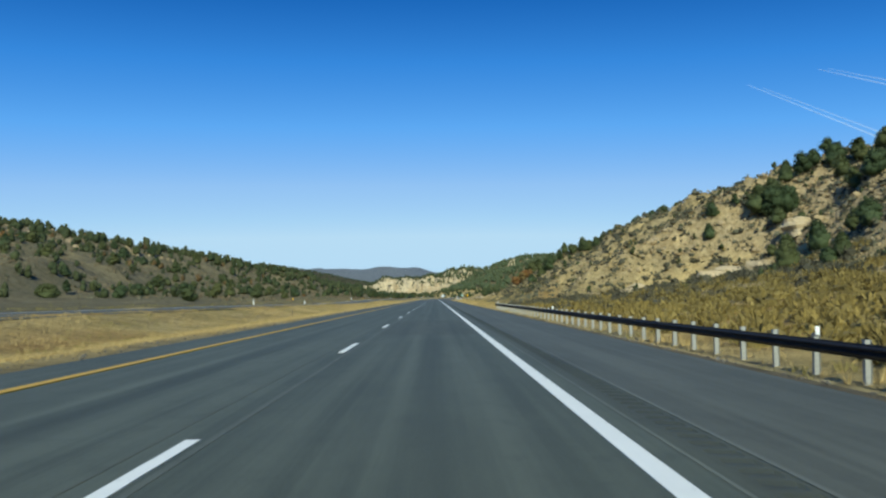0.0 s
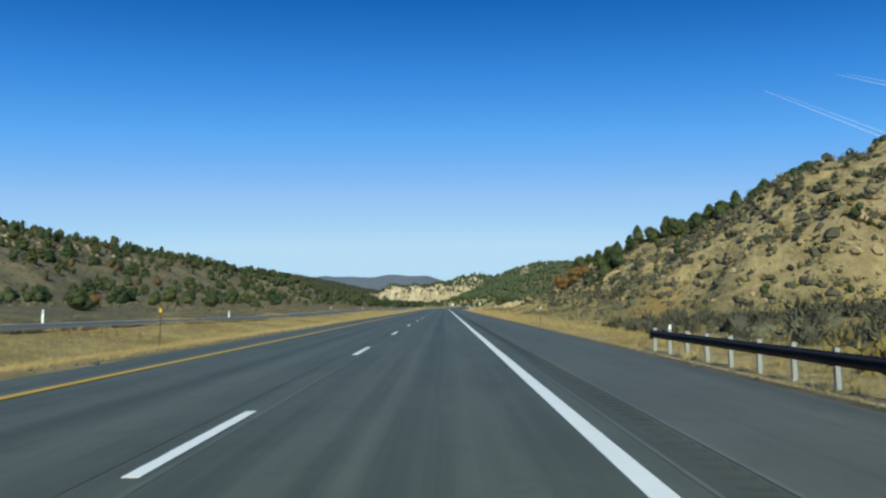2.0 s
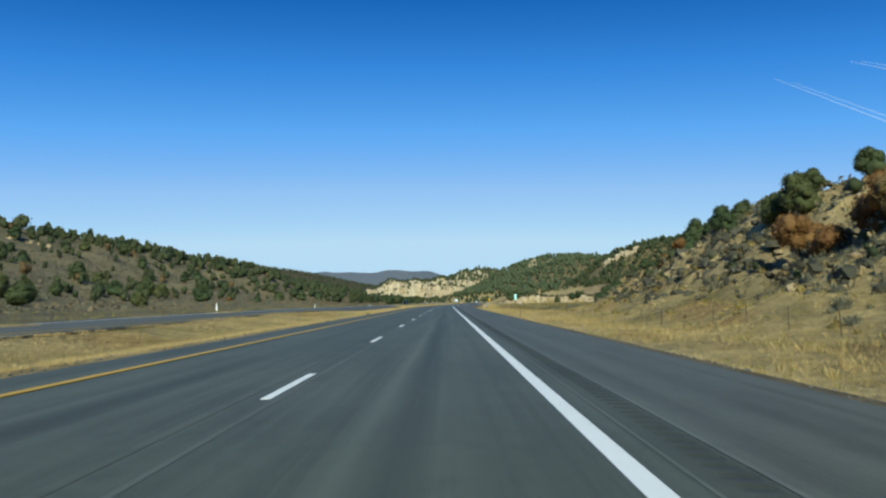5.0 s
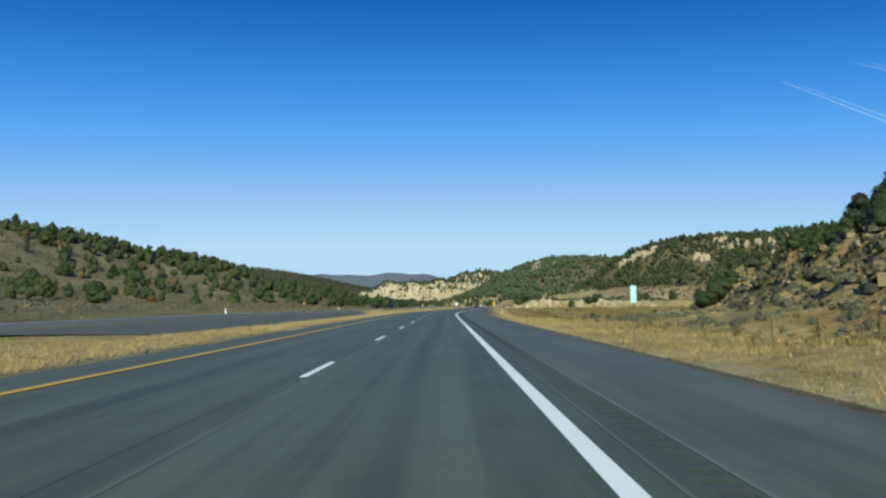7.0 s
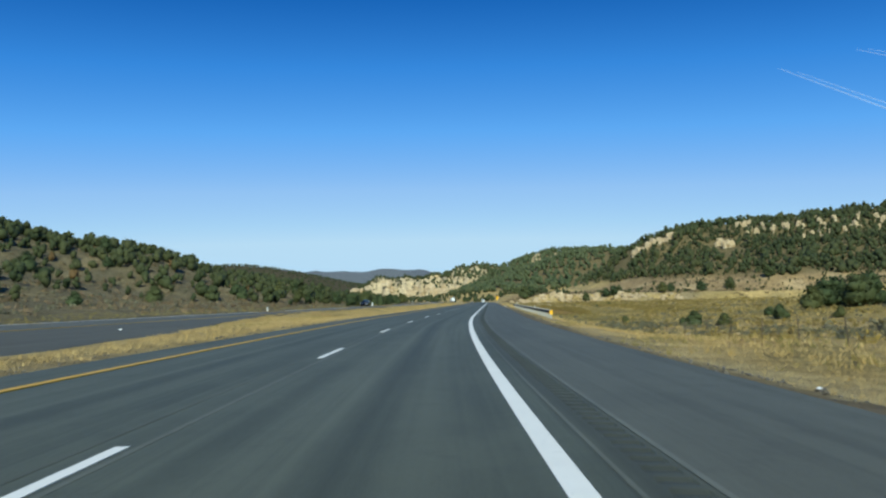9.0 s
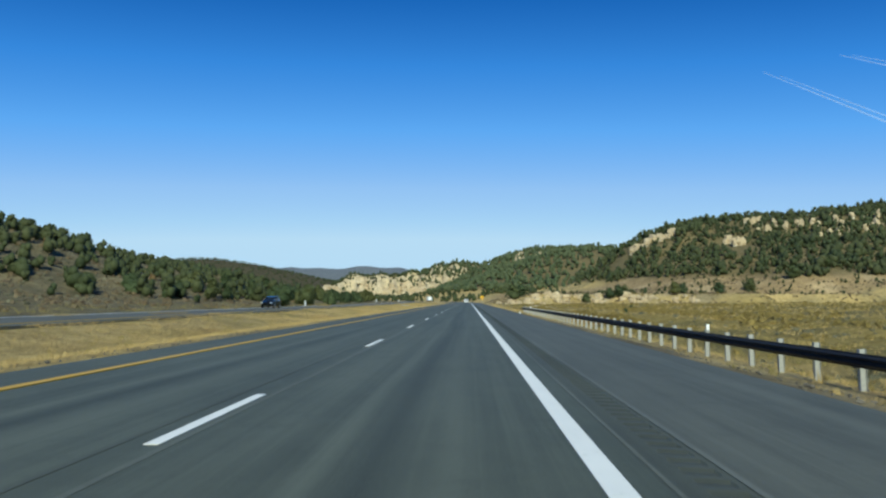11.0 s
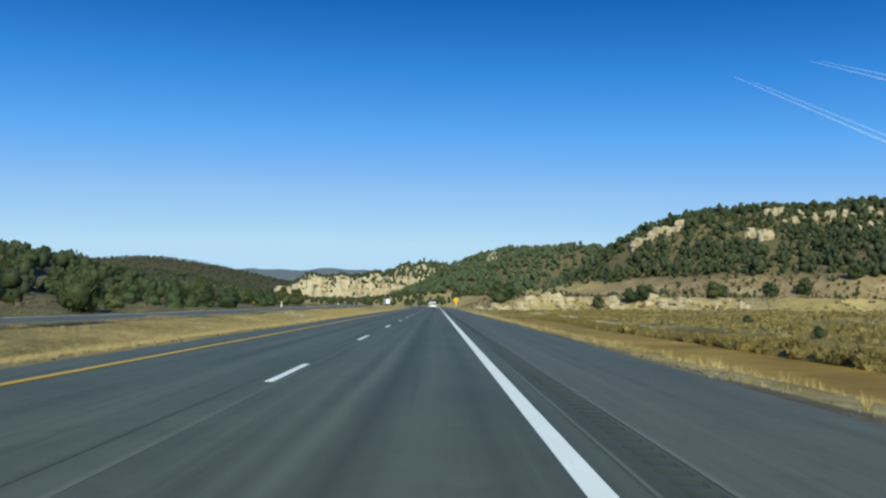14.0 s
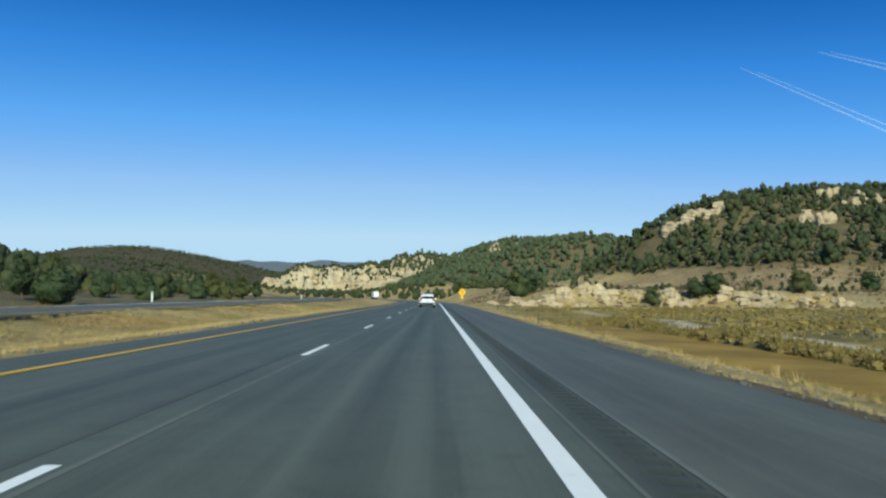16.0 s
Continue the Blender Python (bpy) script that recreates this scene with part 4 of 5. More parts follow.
p = spots(34000, 20, 104, 96, 405, lambda x, y: riser(x, y) + 0.35 * waves(x, y, 11, 84) > rng.uniform(0.30, 1.15, len(x)))
scatter_blocks("ledge_blocks", p, np.minimum(rng.gamma(2.0, 0.10, len(p)) + 0.13, 0.65), LEDGE_ROCK, "broken tan and grey sandstone blocks along the slope ledges", 11)
p = spots(2600, 40, 100, 84, 140, lambda x, y: ground_z(x, y) > 6)
scatter_rocks("outcrop_stones", p, rng.gamma(1.6, 0.14, len(p)) + 0.10, ROCK, "broken pale sandstone outcrop on the hill", 2)
p = spots(6500, 24, 96, 262, 402, lambda x, y: (ground_z(x, y) > 0.9) & (waves(x, y, 9, 85) > -0.5))
scatter_blocks("nose_stones", p, np.minimum(rng.gamma(1.7, 0.10, len(p)) + 0.12, 0.5), LEDGE_ROCK, "jumbled sandstone blocks over the end of the hill", 3)
p = spots(900, -300, -150, 380, 520, lambda x, y: (ground_z(x, y) > 28) & (waves(x, y, 40, 33) > 0.1))
scatter_rocks("ridge_stones", p, rng.gamma(2.0, 0.4, len(p)) + 0.3, ROCK, "pale rock ledges below the ridge top", 4)
p = strip(5200, -12, 600, 7.75, 10.5)
scatter_rocks("verge_gravel", p, rng.gamma(2.0, 0.009, len(p)) + 0.012, GRAVEL, "loose gravel along the shoulder edge", 5)

p = strip(2600, -12, 600, -5.95, -5.2)
scatter_rocks("median_gravel", p, rng.gamma(2.0, 0.008, len(p)) + 0.012, GRAVEL, "loose gravel along the median pavement edge", 6)

BOULDERS = [rock_mesh("boulder", k, PALE_ROCK) for k in range(5)]


def boulder(x, y, r, label, sink=0.25, tall=1.0, group="sandstone blocks"):
    ob = new("boulder", BOULDERS[rng.randint(5)])
    z = float(ground_z(x, y)[0])
    ob.matrix_basis = pose(x, y, z + r * (0.5 - sink), rng.uniform(-12, 12), rng.uniform(-12, 12), rng.uniform(0, 360)) @ Matrix.Diagonal((r, r * rng.uniform(0.7, 1.0), r * tall, 1))
    return tagged(ob, label, "boulder", group)


for k in range(90):                    # ledge of the terrace: broken knots of rock with gaps between
    x = (54, 61, 70, 78, 84, 96, 104, 121, 131, 152)[k % 10] + rng.normal() * 2.6
    y = 753 + 14 * float(waves(np.array(x), np.array(760.0), 80, 7)) - 0.05 * (x - 90) + rng.uniform(-6, 8)
    boulder(x, y, rng.uniform(0.5, 1.9), "pale sandstone block in the terrace ledge", rng.uniform(0.2, 0.6), rng.uniform(0.6, 1.3))
for k in range(26):                    # band on the mesa rim
    boulder(rng.uniform(184, 226), rng.uniform(955, 970), rng.uniform(2.0, 4.0), "pale sandstone rim rock on the mesa", 0.2, 1.0, "mesa rim rocks")
for k in range(13):                    # tall outcrop on the mesa
    boulder(rng.uniform(250, 259), rng.uniform(908, 928), rng.uniform(1.6, 3.2), "tall pale sandstone outcrop on the mesa", 0.15, 2.2, "mesa rim rocks")
for k in range(60):
    boulder(rng.uniform(280, 480), rng.uniform(915, 965), rng.uniform(1.2, 2.3), "pale sandstone outcrop among the mesa trees", 0.0, rng.uniform(2.0, 3.4), "mesa rim rocks")
for k in range(12):
    boulder(rng.uniform(165, 235), rng.uniform(1580, 1660), rng.uniform(3.5, 7), "pale rock outcrop on the far wooded ridge", 0.2, 0.8, "far ridge rocks")
for k in range(70):                    # buttresses of the far cliff
    x = rng.uniform(-165, 60)
    boulder(x, 1608 + rng.uniform(-14, 24), rng.uniform(4, 9), "pale buttress of the far eroded cliff", 0.3, rng.uniform(0.8, 1.3), "cliff buttresses")
for x, y, r in ((46, 108, 1.9), (51, 112, 2.3), (58, 116, 2.1), (30, 98, 0.9), (33, 104, 1.1), (66, 118, 2.6), (27, 106, 0.8)):
    boulder(x, y, r, "tan sandstone boulder on the hillside", 0.3, 0.8, "hillside boulders")

# ---- plants ----


def sprays(n, centre, radii, size, r, up=0.3):
    """Small leaf quads over an uneven ellipsoid."""
    d = r.normal(size=(n, 3))
    d /= np.linalg.norm(d, axis=1)[:, None]
    q = r.uniform(0.72, 1.12, (n, 1))
    c = np.asarray(centre) + d * np.asarray(radii) * q
    a = d + r.normal(scale=0.7, size=(n, 3)) + np.array((0, 0, up))
    a /= np.linalg.norm(a, axis=1)[:, None]
    b = np.cross(a, r.normal(size=(n, 3)))
    b /= np.linalg.norm(b, axis=1)[:, None] + 1e-9
    h = size * r.uniform(0.6, 1.4, (n, 1))
    v = np.stack([c - b * h * 0.45, c + b * h * 0.45, c + b * h * 0.25 + a * h, c - b * h * 0.25 + a * h], 1)
    return v.reshape(-1, 3)


def lumps(fine, centre, radii, r):
    """A closed uneven core."""
    ico = bmesh.new()
    bmesh.ops.create_icosphere(ico, subdivisions=fine, radius=1.0)
    v = np.array([w.co[:] for w in ico.verts])
    f = np.array([[w.index for w in g.verts] for g in ico.faces])
    ico.free()
    off = Vector(r.uniform(-9, 9, 3))
    swell = np.array([[0.97 + 0.42 * noise.noise(Vector(q) * 1.8 + off) + 0.30 * noise.noise(Vector(q) * 4.4 + off)] for q in v])
    return v * swell * np.asarray(radii) + np.asarray(centre), f


def tree_kind(seed, shape, close=False):
    """Trunk and crown meshes for a tree one unit high."""
    r = np.random.RandomState(seed)
    bm = bmesh.new()
    lean = Vector((r.uniform(-0.04, 0.04), r.uniform(-0.04, 0.04), 0.34))
    tube(bm, (0, 0, -0.08), lean, 0.045, 0.030, 7)
    tube(bm, lean, (lean.x * 1.6, lean.y * 1.6, 0.75), 0.030, 0.010, 6)
    blobs = []
    k = {"round": 6, "cone": 4, "oak": 7, "pine": 6}[shape]
    for i in range(k):
        t = (i + 0.5) / k
        a = i * 2.4 + r.uniform(-0.5, 0.5)
        if shape == "cone":
            z, q, w = 0.16 + 0.66 * t, 0.03 * (1 - t), 0.30 * (1 - t) ** 0.7 + 0.06
        elif shape == "pine":
            z, q, w = 0.26 + 0.60 * t, 0.11 * (1 - t) + 0.03, 0.24 * (1 - 0.6 * t)
        elif shape == "oak":
            z, q, w = 0.26 + 0.45 * r.uniform(0, 1), 0.26 * r.uniform(0.4, 1), r.uniform(0.18, 0.28)
        else:
            z, q, w = 0.20 + 0.56 * t, 0.17 * math.sqrt(max(0.05, 1 - (2 * t - 0.7) ** 2)) * r.uniform(0.5, 1.1), r.uniform(0.24, 0.33) * (1.12 - 0.45 * t)
        c = (q * math.cos(a), q * math.sin(a), z)
        tall = 1.35 if shape == "cone" else 1.0
        blobs.append((c, (w * r.uniform(0.88, 1.12), w * r.uniform(0.88, 1.12), w * tall * r.uniform(0.85, 1.05))))
        if i % 2 == 0:
            tube(bm, (lean.x, lean.y, 0.12 + 0.25 * t), c, 0.016, 0.006, 5)
    trunk = shared("trunk", bm, BARK)
    vs, fs, n = [], [], 0
    for c, rad in blobs:
        v, f = lumps(3 if close else 2, c, [(0.84 if close else 0.76) * q for q in rad], r)
        vs.append(v)
        fs.append(np.concatenate([f, f[:, 2:]], 1) + n)
        n += len(v)
        s = sprays(430 if close else 150, c, rad, 0.028 if close else 0.044, r)
        vs.append(s)
        fs.append(np.arange(len(s)).reshape(-1, 4) + n)
        n += len(s)
    v = np.concatenate(vs)
    v[:, 2] = np.maximum(v[:, 2], 0.0)
    faces = [tuple(int(i) for i in (f[:3] if f[2] == f[3] else f)) for f in np.concatenate(fs)]
    me = bpy.data.meshes.new("crown")
    me.from_pydata([tuple(map(float, q)) for q in v], [], faces)
    me.polygons.foreach_set("use_smooth", np.ones(len(faces), bool))
    me.materials.append(AUTUMN if shape == "oak" else JUNIPER)
    return trunk, me


KINDS = {"round": [tree_kind(k, "round") for k in range(6)], "cone": [tree_kind(20 + k, "cone") for k in range(3)],
         "oak": [tree_kind(40 + k, "oak") for k in range(2)], "pine": [tree_kind(60 + k, "pine") for k in range(3)]}
NEAR_KINDS = {"round": [tree_kind(80 + k, "round", True) for k in range(3)], "cone": [tree_kind(90, "cone", True)], "oak": [tree_kind(94, "oak", True)], "pine": [tree_kind(96, "pine", True)]}
NAMES = {"round": ("juniper_tree", "dark green bushy juniper tree on the dry hillside"), "cone": ("conical_juniper", "dark green conical juniper on the tan slope"),
         "oak": ("scrub_oak", "rust-orange autumn scrub oak on the hillside"), "pine": ("pinyon_pine", "dark pinyon pine with an open uneven crown")}


def tree(x, y, h, shape="round", wide=1.0, group="hillside trees", label=""):
    kinds = NEAR_KINDS if 0 < x < 72 and y < 480 or -112 < x < 0 else KINDS
    trunk, crown = kinds[shape][rng.randint(len(kinds[shape]))]
    name, text = NAMES[shape]
    t = tagged(new(name), label or text, "tree", group)
    t.matrix_basis = pose(x, y, float(ground_z(x, y)[0]) - 0.1, rng.uniform(-4, 4), rng.uniform(-4, 4), rng.uniform(0, 360)) @ Matrix.Diagonal((h * wide, h * wide, h, 1))
    child("trunk", trunk, t, Matrix.Identity(4))
    child("crown", crown, t, Matrix.Identity(4))
    return t


def grove(n, x0, x1, y0, y1, keep, h0, h1, gap, mix=(("round", 0.82), ("cone", 0.1), ("pine", 0.05), ("oak", 0.03)), wide=(0.85, 1.2), group="hillside trees"):
    done = []
    for _ in range(n):
        x, y = rng.uniform(x0, x1), rng.uniform(y0, y1)
        if not keep(x, y) or any((x - a) ** 2 + (y - b) ** 2 < gap * gap for a, b in done):
            continue
        done.append((x, y))
        u, acc = rng.uniform(), 0
        for shape, w in mix:
            acc += w
            if u <= acc:
                break
        h = rng.uniform(h0, h1) * (0.6 if shape == "oak" else 1)
        tree(x, y, h, shape, rng.uniform(*wide), group)


def gz(x, y):
    return float(ground_z(x, y)[0])


# crest of the right cut slope
grove(230, 54, 80, 176, 268, lambda x, y: gz(x, y) > 17.5 - 0.02 * (y - 180), 2.6, 4.4, 3.1, (("round", 0.7), ("cone", 0.2), ("pine", 0.1)))
grove(60, 50, 80, 146, 178, lambda x, y: gz(x, y) > 20, 1.2, 2.4, 4.0)
for x, y, h, shape in ((47.9, 209, 4.8, "cone"), (46.3, 201, 3.8, "round"), (48.1, 202, 4.0, "round"), (50.5, 205, 4.4, "round"), (48.9, 195, 3.6, "round"), (50.8, 195, 3.8, "pine"), (52.4, 193, 3.8, "round"), (54.5, 197, 4.2, "round"), (52.5, 187, 3.4, "cone"),
                       (41.4, 214, 3.6, "pine"), (43.2, 214, 3.6, "cone"), (44.6, 210, 3.4, "round"), (46.0, 212, 3.6, "round"), (44.0, 243, 3.8, "round"), (39.4, 245, 2.8, "round"), (36.4, 247, 3.7, "round"), (36.8, 243, 4.6, "round"), (41.9, 274, 4.4, "round")):
    tree(x, y, h, shape)
# left ridge: scattered on the slope; the ridge top and its far end follow as woods
grove(120, -240, -100, 250, 650, lambda x, y: gz(x, y) > 2.5 and gz(x, y) < 40, 4.5, 8.2, 11.5, wide=(1.0, 1.35))
grove(60, -140, -70, 200, 600, lambda x, y: gz(x, y) < 5 and -x > 72 - 0.02 * (y - 400), 3.4, 6.4, 9.0, wide=(1.0, 1.35))
grove(150, -120, -20, 560, 800, lambda x, y: -92 < float(off_of(x, y)) < -40, 3.8, 7.6, 5.5, (("round", 0.55), ("cone", 0.24), ("pine", 0.15), ("oak", 0.06)))
# right hill: along the crest, on the outcrop, and on its nose
grove(55, 70, 104, 104, 150, lambda x, y: x > 74 + 0.2 * (y - 104), 3.2, 5.2, 3.6)
grove(60, 72, 130, 256, 330, lambda x, y: x > 74 + 0.25 * (290 - y), 4.5, 8.0, 5.5)


def clump(x0, y0, rx, ry, n, h0, h1, shapes):
    """A stand of trees within an ellipse, none too close to the next."""
    done = []
    for _ in range(n * 12):
        a, q = rng.uniform(0, 6.283), math.sqrt(rng.uniform())
        x, y = x0 + rx * q * math.cos(a), y0 + ry * q * math.sin(a)
        if len(done) < n and all((x - u) ** 2 + (y - v) ** 2 > 5.0 for u, v in done):
            done.append((x, y))
            tree(x, y, rng.uniform(h0, h1), shapes[rng.randint(len(shapes))], rng.uniform(0.85, 1.15))


for x, y, h, shape in ((54.1, 99, 5.8, "cone"), (61.6, 119, 2.2, "round"), (63.3, 107, 5.7, "cone"), (55.4, 91, 2.8, "round"), (57, 90.6, 3.7, "cone"), (55.6, 131, 3.3, "cone"), (57.5, 134, 3.4, "round"), (61.3, 132, 2.7, "pine"),
                       (64.2, 128, 6.3, "round"), (65.6, 125.5, 6.6, "round"), (68, 125, 6.4, "round"), (66.5, 127.5, 6.2, "round"), (65.1, 122.6, 3.4, "round"), (67.7, 119.6, 2.8, "round"), (75, 132, 5, "round"), (77.3, 132, 4, "round"),
                       (80.3, 129.6, 5.6, "round"), (74.9, 116, 4.6, "round"), (65.7, 101, 4, "round"), (63.7, 94.7, 4.7, "round"), (74.6, 109.5, 5.5, "round"), (71, 131, 4.6, "cone"), (78, 124, 5, "round"), (83, 127, 5, "pine")):
    tree(x, y, h, shape)                                              # over the outcrop
clump(35.5, 211, 3.5, 4.5, 7, 2.8, 4.0, ("round", "round", "cone"))   # thicket on the slope
clump(39, 218, 5, 6, 8, 3.0, 4.2, ("round", "round", "pine"))
clump(31.5, 226, 2.2, 10, 8, 2.8, 3.8, ("oak",))
clump(46, 281, 4, 8, 6, 4.0, 5.0, ("round", "cone"))
clump(46, 302, 5, 7, 5, 2.6, 3.4, ("oak",))
clump(66, 301, 9, 8, 9, 5.0, 6.5, ("round", "cone", "pine"))
clump(79, 272, 13, 22, 9, 5.0, 7.5, ("round", "pine"))
clump(68, 340, 7, 14, 9, 5.8, 7.5, ("cone", "round", "pine"))         # the nose of the hill
clump(84, 360, 17, 17, 8, 4.5, 8.0, ("round", "round", "pine"))
for x, y, h in ((62.5, 359, 7.0), (65, 348, 8.0), (68, 345, 8.0), (70, 353, 7.5), (61, 363, 5.0), (73, 341, 8.0), (58, 352, 4.5), (66, 360, 6.0), (57, 316, 7.5), (60, 322, 8.5), (63, 327, 8.5), (66, 322, 8.5), (54, 311, 6.5), (69, 330, 8.0)):
    tree(x, y, h, "round", 0.95)
for x, y, h, shape in ((53.4, 325.5, 5.4, "cone"), (56.0, 327.5, 7.4, "cone"), (58.4, 329, 8.6, "cone"), (51.6, 330, 3.4, "round"), (50.2, 334.5, 2.8, "round"), (52.6, 335, 3.8, "round"), (49.3, 338.5, 2.4, "round"), (51.8, 340, 3.0, "round"),
                       (54.5, 341, 4.0, "round"), (50.4, 345, 2.5, "round"), (53.0, 347, 3.2, "round"), (51.0, 351, 2.4, "round"), (56.5, 350, 4.2, "round"), (60.0, 341, 6.5, "pine"), (48.0, 331, 2.0, "round"), (46.2, 335, 1.8, "round"), (47.3, 341, 1.9, "round"), (62.5, 335, 8.5, "cone")):
    tree(x, y, h, shape, 1.1)                                         # along the edge of the nose
for x, y, h in ((40.6, 347, 2.8), (43.0, 348, 3.7), (45.6, 350, 3.2)):
    tree(x, y, h, "round", 1.5)
# dark thicket in the meadow, and bushes on the terrace
for x, y, h in ((84, 466, 5.0), (89, 470, 6.0), (94, 466, 6.5), (100, 472, 7.0), (107, 468, 7.5), (114, 474, 7.0), (122, 470, 7.5), (132, 478, 8.0), (98, 480, 6.5), (118, 484, 7.0), (142, 476, 8.0)):
    tree(x, y, 1.25 * h, "round", 1.2, "meadow thicket", "dark green bushy juniper in the meadow thicket")
for x, y, h in ((96, 757, 6.5), (109, 756, 7.0), (114, 757, 7.5), (118, 759, 6.0), (150, 770, 8.0), (62, 770, 9.0), (57, 764, 10.0), (178, 775, 8.0), (204, 790, 9.0), (236, 800, 9.5), (265, 812, 9.0), (160, 782, 7.0), (58, 560, 1.6), (72, 600, 1.8)):
    tree(x, y, h, "round", 1.15, "terrace trees", "rounded dark green juniper on the pale terrace")
for x, y, h in ((34, 405, 1.6), (38, 412, 2.6), (41, 409, 2.2), (58, 428, 3.0), (66, 425, 2.2), (30, 418, 1.4), (62, 440, 2.4)):
    tree(x, y, h, "round", 1.1, "meadow bushes", "small round juniper bush in the dry meadow")


def woods(name, pts, sizes, material, label, seed, n_spray=24, blobs=3, category="forest"):
    """Trees too many to count: each of a few uneven leaf masses with sprays, all in one mesh."""
    r = np.random.RandomState(seed)
    n, m = len(pts), 6
    pts, sizes = np.asarray(pts), np.asarray(sizes)
    ang = np.arange(m) * 2 * np.pi / m
    ball = np.concatenate([[(0, 0, -1.0)], np.stack([0.85 * np.cos(ang), 0.85 * np.sin(ang), 0 * ang - 0.45], 1), np.stack([0.85 * np.cos(ang + 0.5), 0.85 * np.sin(ang + 0.5), 0 * ang + 0.4], 1), [(0, 0, 1.0)]])
    df = [(0, 1 + (k + 1) % m, 1 + k) for k in range(m)] + [(1 + k, 1 + (k + 1) % m, 1 + m + k) for k in range(m)]
    df += [(1 + (k + 1) % m, 1 + m + (k + 1) % m, 1 + m + k) for k in range(m)] + [(1 + m + k, 1 + m + (k + 1) % m, 1 + 2 * m) for k in range(m)]
    df, nd = np.array(df), len(ball)
    vs, fs, base = [], [], 0
    turn = r.uniform(0, 6.28, (n, 1))
    mids = []
    for b in range(blobs):
        q = (b + 0.5) / blobs
        a = turn + 2.4 * b
        w = (0.34 - 0.15 * q) * r.uniform(0.75, 1.25, (n, 1))
        mid = np.stack([0.09 * np.cos(a[:, 0]), 0.09 * np.sin(a[:, 0]), np.full(n, 0.22 + 0.50 * q if blobs > 1 else 0.26)], -1) + r.normal(scale=0.05, size=(n, 3))
        v = ball[None] * (1 + r.uniform(-0.28, 0.22, (n, nd, 1))) * 0.95 * w[..., None] * np.array((0.92, 0.92, 1.12)) + mid[:, None]
        mids.append((mid, w))
        vs.append((v * sizes[:, None, None] + pts[:, None]).reshape(-1, 3))
        fs.append((df[None] + (np.arange(n) * nd)[:, None, None]).reshape(-1, 3) + base)
        base += n * nd
        k = n_spray // blobs
        d = r.normal(size=(n, k, 3))
        d /= np.linalg.norm(d, axis=2)[..., None]
        c = mid[:, None] + d * w[..., None] * r.uniform(0.75, 1.2, (n, k, 1))
        e1 = d * 0.07 * r.uniform(0.3, 1.5, (n, k, 1)) + r.normal(scale=0.04, size=(n, k, 3))
        e2 = r.normal(scale=0.07, size=(n, k, 3))
        v = np.stack([c - 0.5 * e2, c + e1, c + 0.5 * e2], 2)
        vs.append((v.reshape(n, -1, 3) * sizes[:, None, None] + pts[:, None]).reshape(-1, 3))
        fs.append(np.arange(n * k * 3).reshape(-1, 3) + base)
        base += n * k * 3
    tagged(new(name, mesh_np(name, np.concatenate(vs), np.concatenate(fs), material, True)), label, category, kind="stuff")


p = spots(6900, 40, 560, 780, 1016, lambda x, y: ground_z(x, y) > np.interp(x, [90, 120, 185], [8, 15, 18]) + 3 * waves(x, y, 40, 41))
p = p[~((p[:, 0] > 168) & (p[:, 0] < 226) & (p[:, 1] > 953) & (p[:, 1] < 967)) & ~((p[:, 0] > 238) & (p[:, 0] < 263) & (p[:, 1] > 880) & (p[:, 1] < 934))]
woods("mesa_forest", p, rng.uniform(3.2, 7.5, len(p)) * rng.choice([0.55, 0.8, 1.0, 1.0, 1.45], len(p)), FOREST, "dark juniper and pinyon forest covering the mesa", 1, 10, 2)
p = spots(700, -420, -110, 240, 640, lambda x, y: ground_z(x, y) > 38 + 4 * waves(x, y, 30, 45))
woods("ridge_top_trees", p, rng.uniform(5, 9, len(p)), FOREST, "dark junipers crowded along the left ridge top", 6, 48, 4)
p = spots(2300, -240, -30, 560, 960, lambda x, y: (ground_z(x, y) > 0.3) & (off_of(x, y) < -64 - 8 * waves(x, y, 40, 46)))
p = p[(p[:, 1] > 740) | (p[:, 0] < -110) | (rng.uniform(size=len(p)) < 0.75)]
woods("ridge_end_trees", p, rng.uniform(3.2, 7.5, len(p)), FOREST, "dark junipers and pines at the ridge end", 7, 20, 3)
p = spots(480, -260, -84, 180, 640, lambda x, y: (ground_z(x, y) > 1.5) & (ground_z(x, y) < 42))
woods("slope_scrub_trees", p, rng.uniform(2.6, 5.4, len(p)), FOREST, "small dark junipers dotted over the left ridge", 9, 42, 3)
p = spots(420, -240, -60, 330, 800, lambda x, y: (ground_z(x, y) > 6) & (waves(x, y, 45, 47) > 0.55))
woods("autumn_scrub", p, rng.uniform(2.8, 5.6, len(p)), AUTUMN_DULL, "rusty autumn oak scrub among the junipers", 8, 48, 4)
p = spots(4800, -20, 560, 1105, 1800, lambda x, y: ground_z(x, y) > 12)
woods("far_ridge_forest", p, rng.uniform(7, 13, len(p)), HAZED_FOREST, "green forest covering the far ridge", 2, 6, 2)
p = spots(2500, -240, 110, 1560, 1760, lambda x, y: (waves(x, 0.4 * y, 26, 17) > -0.25) | (ground_z(x, y) > 38) | (ground_z(x, y) < 6))
woods("cliff_trees", p, rng.uniform(3.5, 8.0, len(p)), FOREST, "dark trees on the eroded cliff and its rim", 3, 8, 2)
p = spots(6500, -980, -170, 1300, 2260, lambda x, y: (ground_z(x, y) > 8) & (waves(x, y, 120, 44) > -0.9))
woods("left_far_forest", p, rng.uniform(5, 9, len(p)), FOREST, "dusky forest on the far left ridge", 4, 6, 1)
p = spots(520, -260, 60, 960, 1560, lambda x, y: np.abs(off_of(x, y) + 12) > 34)
